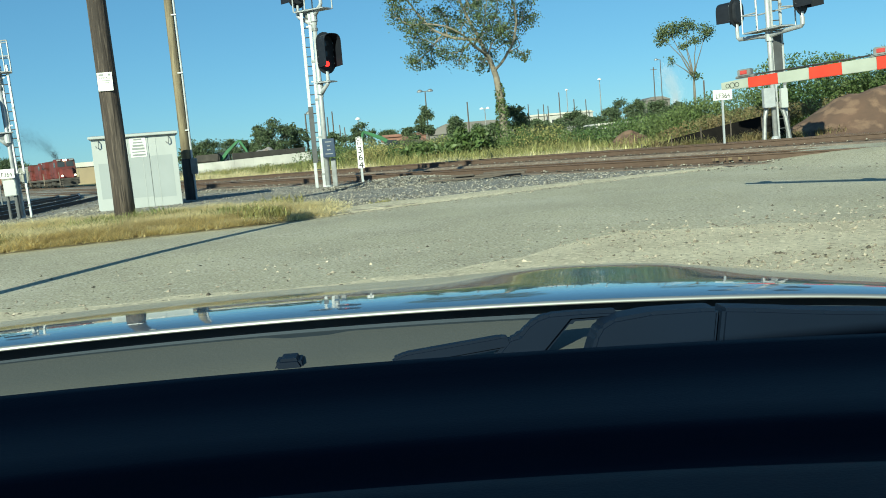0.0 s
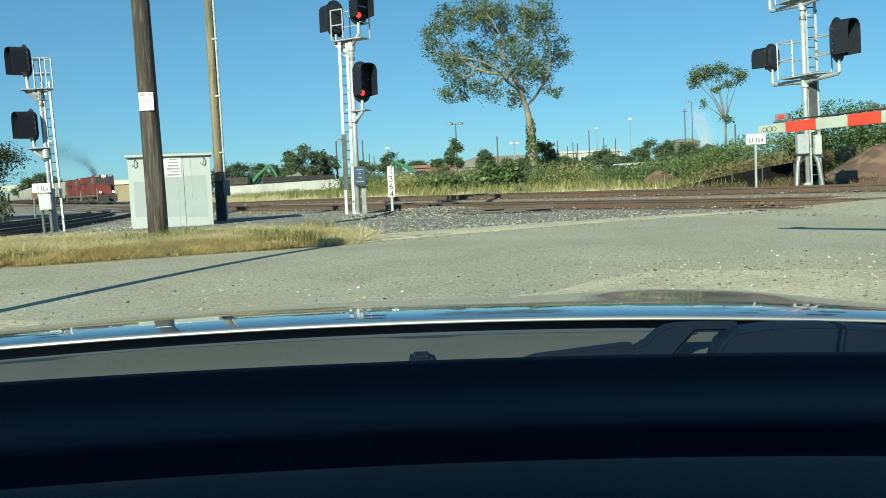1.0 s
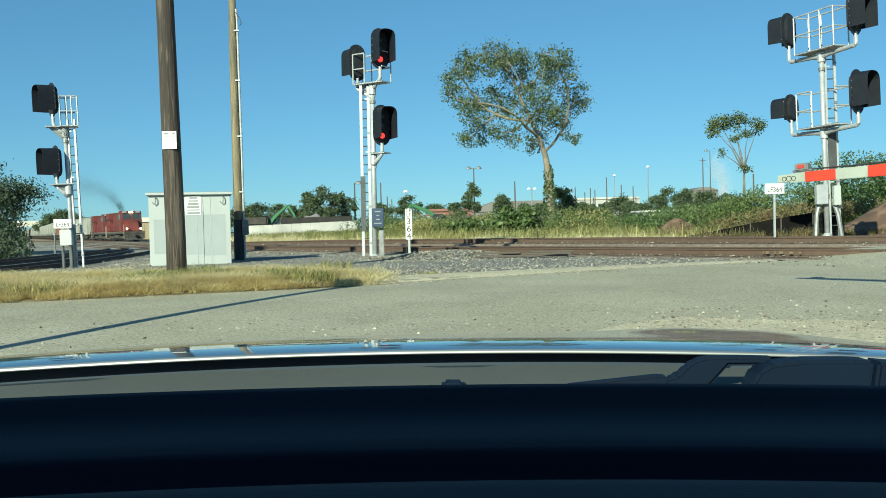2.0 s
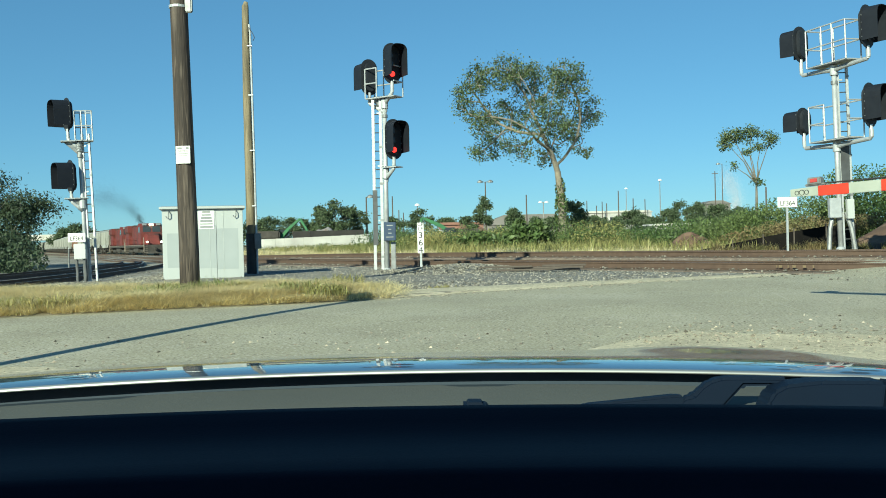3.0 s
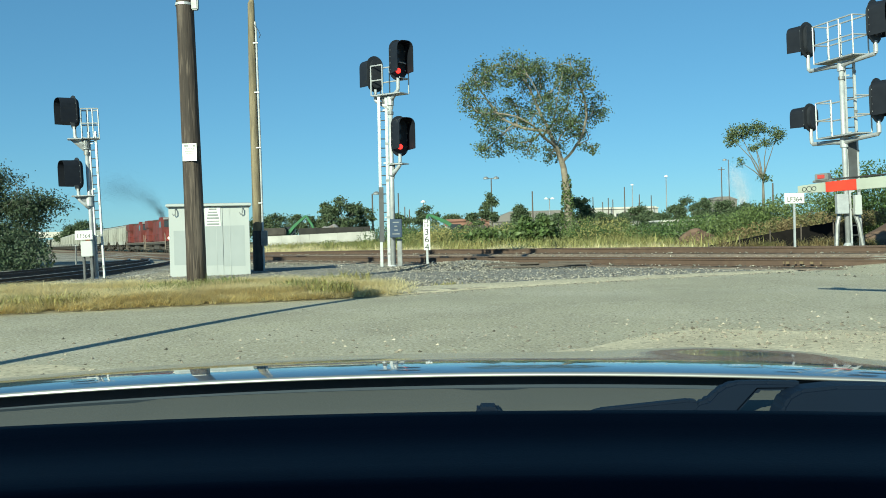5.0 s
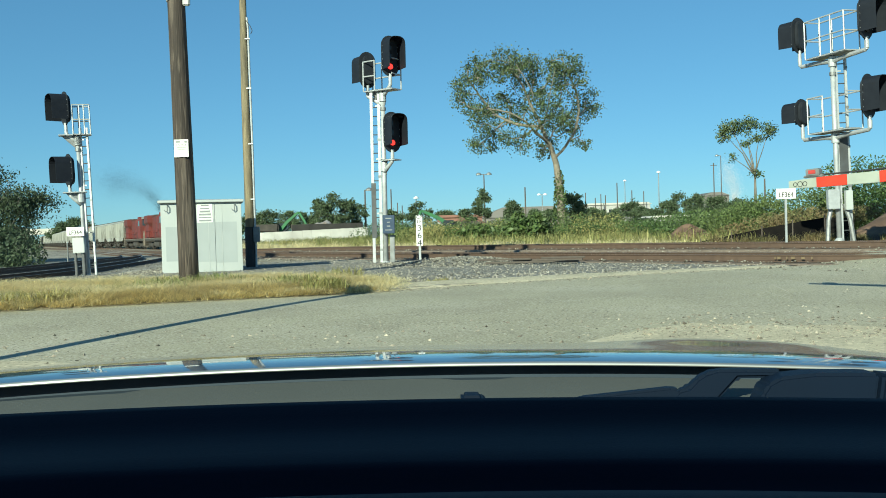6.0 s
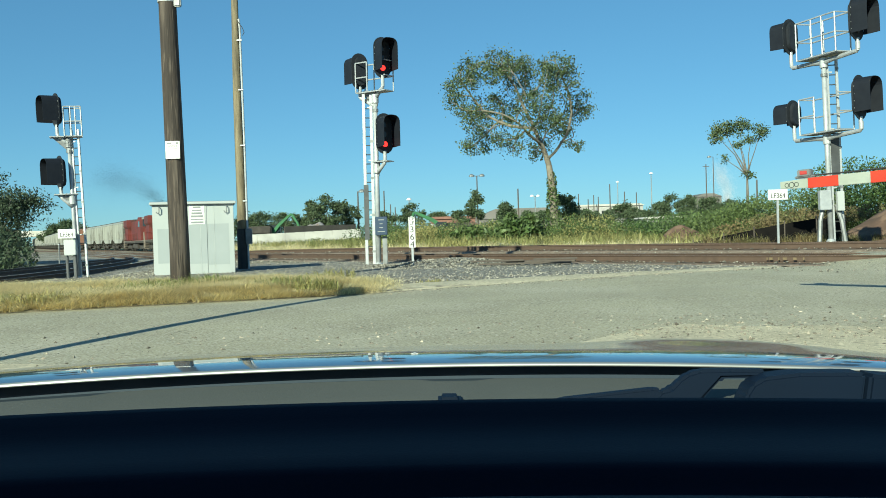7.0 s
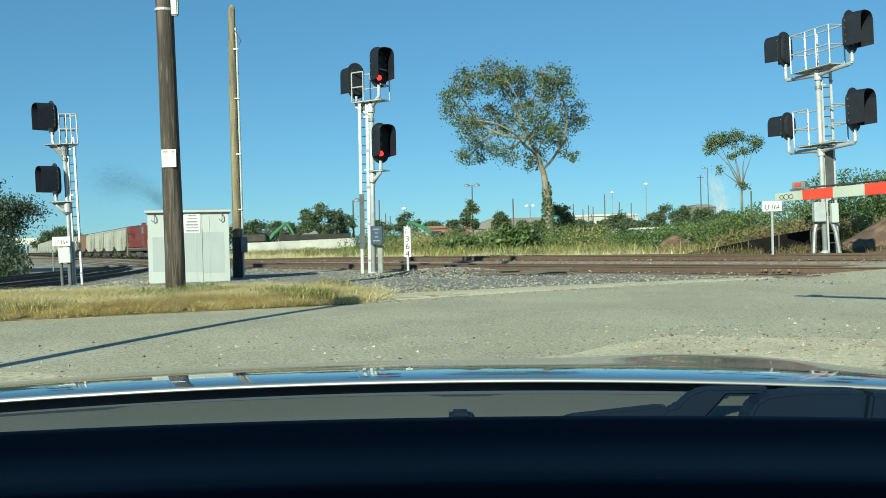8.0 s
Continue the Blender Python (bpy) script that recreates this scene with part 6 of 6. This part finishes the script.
        sheet("fender", [(X - s * 0.0, 0.75, 0.3), (X, 0.75, 1.0), (CX + s * 0.82, 1.0, 1.045), (CX + s * 0.82, 1.98, 0.90), (CX + s * 0.82, 2.2, 0.3)], M_HOOD, 0.04 * -s)
        for yy in (1.45, -1.35):
            wh = part("wheel", Build().tube([(CX + s * 0.62, yy, 0.33), (CX + s * 0.84, yy, 0.33)], 0.33, 24), M_TYRE, t, bevel=0.02)
            part("rim", Build().tube([(CX + s * 0.83, yy, 0.33), (CX + s * 0.85, yy, 0.33)], 0.21, 20), M_GALV, wh)
    sheet("front_bumper", [(L, 2.12, 0.25), (R, 2.12, 0.25), (R, 2.08, 0.88), (L, 2.08, 0.88)], M_HOOD, 0.05)
    sheet("tail", [(L, -2.0, 0.3), (R, -2.0, 0.3), (R - 0.1, -2.0, 1.56), (L + 0.1, -2.0, 1.56)], M_HOOD, 0.05)
    sheet("floor_pan", [(L, 2.0, 0.28), (R, 2.0, 0.28), (R, -2.0, 0.28), (L, -2.0, 0.28)], M_BLACK, 0.03)
    sheet("firewall", [(L, 0.80, 0.3), (R, 0.80, 0.3), (R, 0.80, 1.04), (L, 0.80, 1.04)], M_BLACK, 0.03)


# ---------------------------------------------------------------- assembly
build_ground()
build_road()
build_verge_soil()
build_kerb()
track(T_NEAR, lambda p: -16 < p.x < 24 and p.y < 62, "rusty railway track on grey ballast, next to the road")
track(T_FAR, lambda p: -16 < p.x < 24 and p.y < 62, "rusty railway track on grey ballast, beyond the first")
track(T_SIDE, lambda p: 20 < p.y < 80, "dark curving railway track beside a signal mast")
track(T_SIDE2, lambda p: 25 < p.y < 80, "dark curving siding track")
loose_stones()

signal_mast((-1.77, 31, 0.22), 5.82, "galvanised signal mast with two lit red signal heads facing the road", lean=0.4, ladder_dx=-0.27, ladder_w=0.125, rail_w=0.1, yaw=-35, ladder_top=5.75, guard=(0.9, 2.75, -0.1, 0.16),
            arms=True, decks=((5.85, -0.62, 0.6, 0.5, 1.0, True), (3.5, -0.05, 0.6, 0.4, 0, False)),
            heads=((0.42, -0.1, 6.95, 31, 1.36, 2, 3), (0.44, -0.1, 4.42, 31, 1.36, 2, 3), (-0.64, 0.0, 6.62, 214, 1.24, -1, 3)),
            cases=(((0.12, -0.2, 1.35), (0.4, 0.22, 0.62), M_CASE, "blue-grey junction case"), ((0.22, 0.02, 0.45), (0.16, 0.16, 1.1), M_DARKSTEEL, "cable riser")))
signal_mast((12.72, 29, 0.6), 5.9, "galvanised signal mast with two railed platforms of black signals", lean=-1.2, ladder_dx=0.27, ladder_w=0.15, rail_w=0.075, ladder_top=5.8, guard=(1.9, 3.3, -0.02, 0.27), yaw=-72, arm_f=1.7, reach=0.52, plate_w=0.8,
            decks=((5.9, -0.87, 0.87, 0.58, 1.2, False), (3.49, -0.87, 0.87, 0.58, 1.15, True)),
            heads=((-1.48, 0.0, 6.83, -146, 1.2, -1, 3), (-1.48, 0.0, 4.27, -146, 0.95, -1, 2), (1.45, 0.0, 6.74, 37, 1.33, -1, 3), (1.45, 0.0, 4.38, 37, 1.36, -1, 3)),
            cases=(((-0.22, -0.16, 1.35), (0.36, 0.2, 0.62), M_GALV, "grey junction case"), ((0.28, -0.14, 1.3), (0.22, 0.16, 0.62), M_CABINET, "white junction case with faded print")), braces=True)
signal_mast((-12.66, 33, 0.0), 5.08, "galvanised signal mast with black signals beside curving track", lean=-1.8, stout=0.85, ladder_dx=0.22, ladder_w=0.12, rail_w=0.07, ladder_top=5.3, reach=0.56, plate_w=0.78, yaw=20,
            arms=True, decks=((5.1, -0.12, 0.46, 0.5, 1.05, False), (5.09, -0.62, -0.13, 0.4, 0, False), (3.05, -0.6, 0.2, 0.36, 0, False)),
            heads=((-0.36, 0.0, 6.05, -50, 1.22, -1, 2), (-0.36, 0.0, 3.83, -50, 1.22, -1, 2)),
            cases=(((-0.1, -0.2, 1.15), (0.42, 0.22, 0.55), M_CABINET, "white junction case"), ((-0.28, -0.15, 0.4), (0.09, 0.09, 1.0), M_GUARD, ""), ((0.0, -0.15, 0.4), (0.11, 0.11, 1.0), M_GUARD, "")))
number_sign((10.82, 28.4, 0.6), 6, "LF364", 1.53, "white sign reading LF364 on a steel post")
number_sign((-12.85, 32.6, 0.0), -4, "LF364", 1.62, "white sign reading LF364 fixed to a signal mast", True)
post = thing("marker_post", pose(-23.4, 58, 0.0), "thin grey steel post standing in the yard gravel", "post")
part("post", Build().tube([(0, 0, -0.2), (0, 0, 1.25)], 0.05, 8), M_DARKSTEEL, post)
part("cap", Build().tube([(0, 0, 1.25), (0, 0, 1.31)], [0.06, 0.035], 8), M_GALV, post)
number_post((-0.58, 29, 0.08))
pole_dark()
pole_pale()
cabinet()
gate()
shadow_post()
drifting("steam_cloud", [(162, 500, 14, 2.0), (163, 500, 20, 4.5), (160, 500, 27, 5.5), (158, 500, 34, 4.0)], 60000, 0.10, M_STEAM, "pale cloud of steam above the far buildings", "steam", 61)
far_things()
plants()
car()

# ---------------------------------------------------------------- the train
PATH_LINE = spline(T_FAR, 1.0)


def on_track(s):
    i = min(max(int(s), 0), len(PATH_LINE) - 2)
    return PATH_LINE[i].lerp(PATH_LINE[i + 1], s - int(s))


def nearest(x, y):
    return min(range(len(PATH_LINE)), key=lambda i: (PATH_LINE[i].x - x) ** 2 + (PATH_LINE[i].y - y) ** 2)


TRAIN = [(locomotive(True, "red freight locomotive with lit headlights leading the train"), 11.2, 7.2)]
TRAIN.append((locomotive(False, "second red freight locomotive coupled behind the first"), 11.2, 7.2))
grey = hopper(M_HOPPER, "grey weathered covered hopper wagon")
brown = hopper(M_RUSTHOPPER, "rust-brown covered hopper wagon")
TRAIN.append((grey, 6.8, 4.5))
for k in range(1, 23):
    if k == 4:
        TRAIN.append((brown, 6.8, 4.5))
    else:
        TRAIN.append((copy_thing(grey, pose(0, 0, 0)), 6.8, 4.5))

SMOKE = drifting("exhaust_smoke", [(0, 0, 4.7, 0.4), (-1.0, 0.8, 6.0, 0.8), (-2.6, 1.8, 7.4, 1.3), (-4.8, 3.2, 8.4, 1.8), (-7.5, 5.0, 9.0, 2.2), (-10.0, 7.0, 9.2, 2.4)], 110000, 0.019, M_SOOT, "thin grey diesel exhaust drifting back from the locomotive", "smoke", 62)

NOSE = [(0.0, 148.0), (1.0, 141.0), (2.0, 134.0), (3.5, 123.5), (5.0, 112.0), (6.5, 100.0), (8.0, 87.0)]


def motions():
    """The train rolls nearer along the far track."""
    start = {d: nearest(*min(((p.x, p.y) for p in PATH_LINE), key=lambda q: abs(math.hypot(q[0], q[1]) - d * 1.045))) for _, d in NOSE}
    for n, (car_, half, bogie) in enumerate(TRAIN):
        rows = []
        for t, d in NOSE:
            s = start[d] + sum(2 * h for _, h, _ in TRAIN[:n]) + half
            a, b = on_track(s - bogie), on_track(s + bogie)
            mid = (a + b) / 2
            f = a - b
            rows.append((t, pose(mid.x, mid.y, mid.z, 0, 0, math.degrees(math.atan2(f.y, f.x)))))
        walk(car_, rows)
        if n == 0:
            walk(SMOKE, [(t, Matrix.Translation(m @ Vector((-1.5, 0, 0)))) for t, m in rows])


motions()
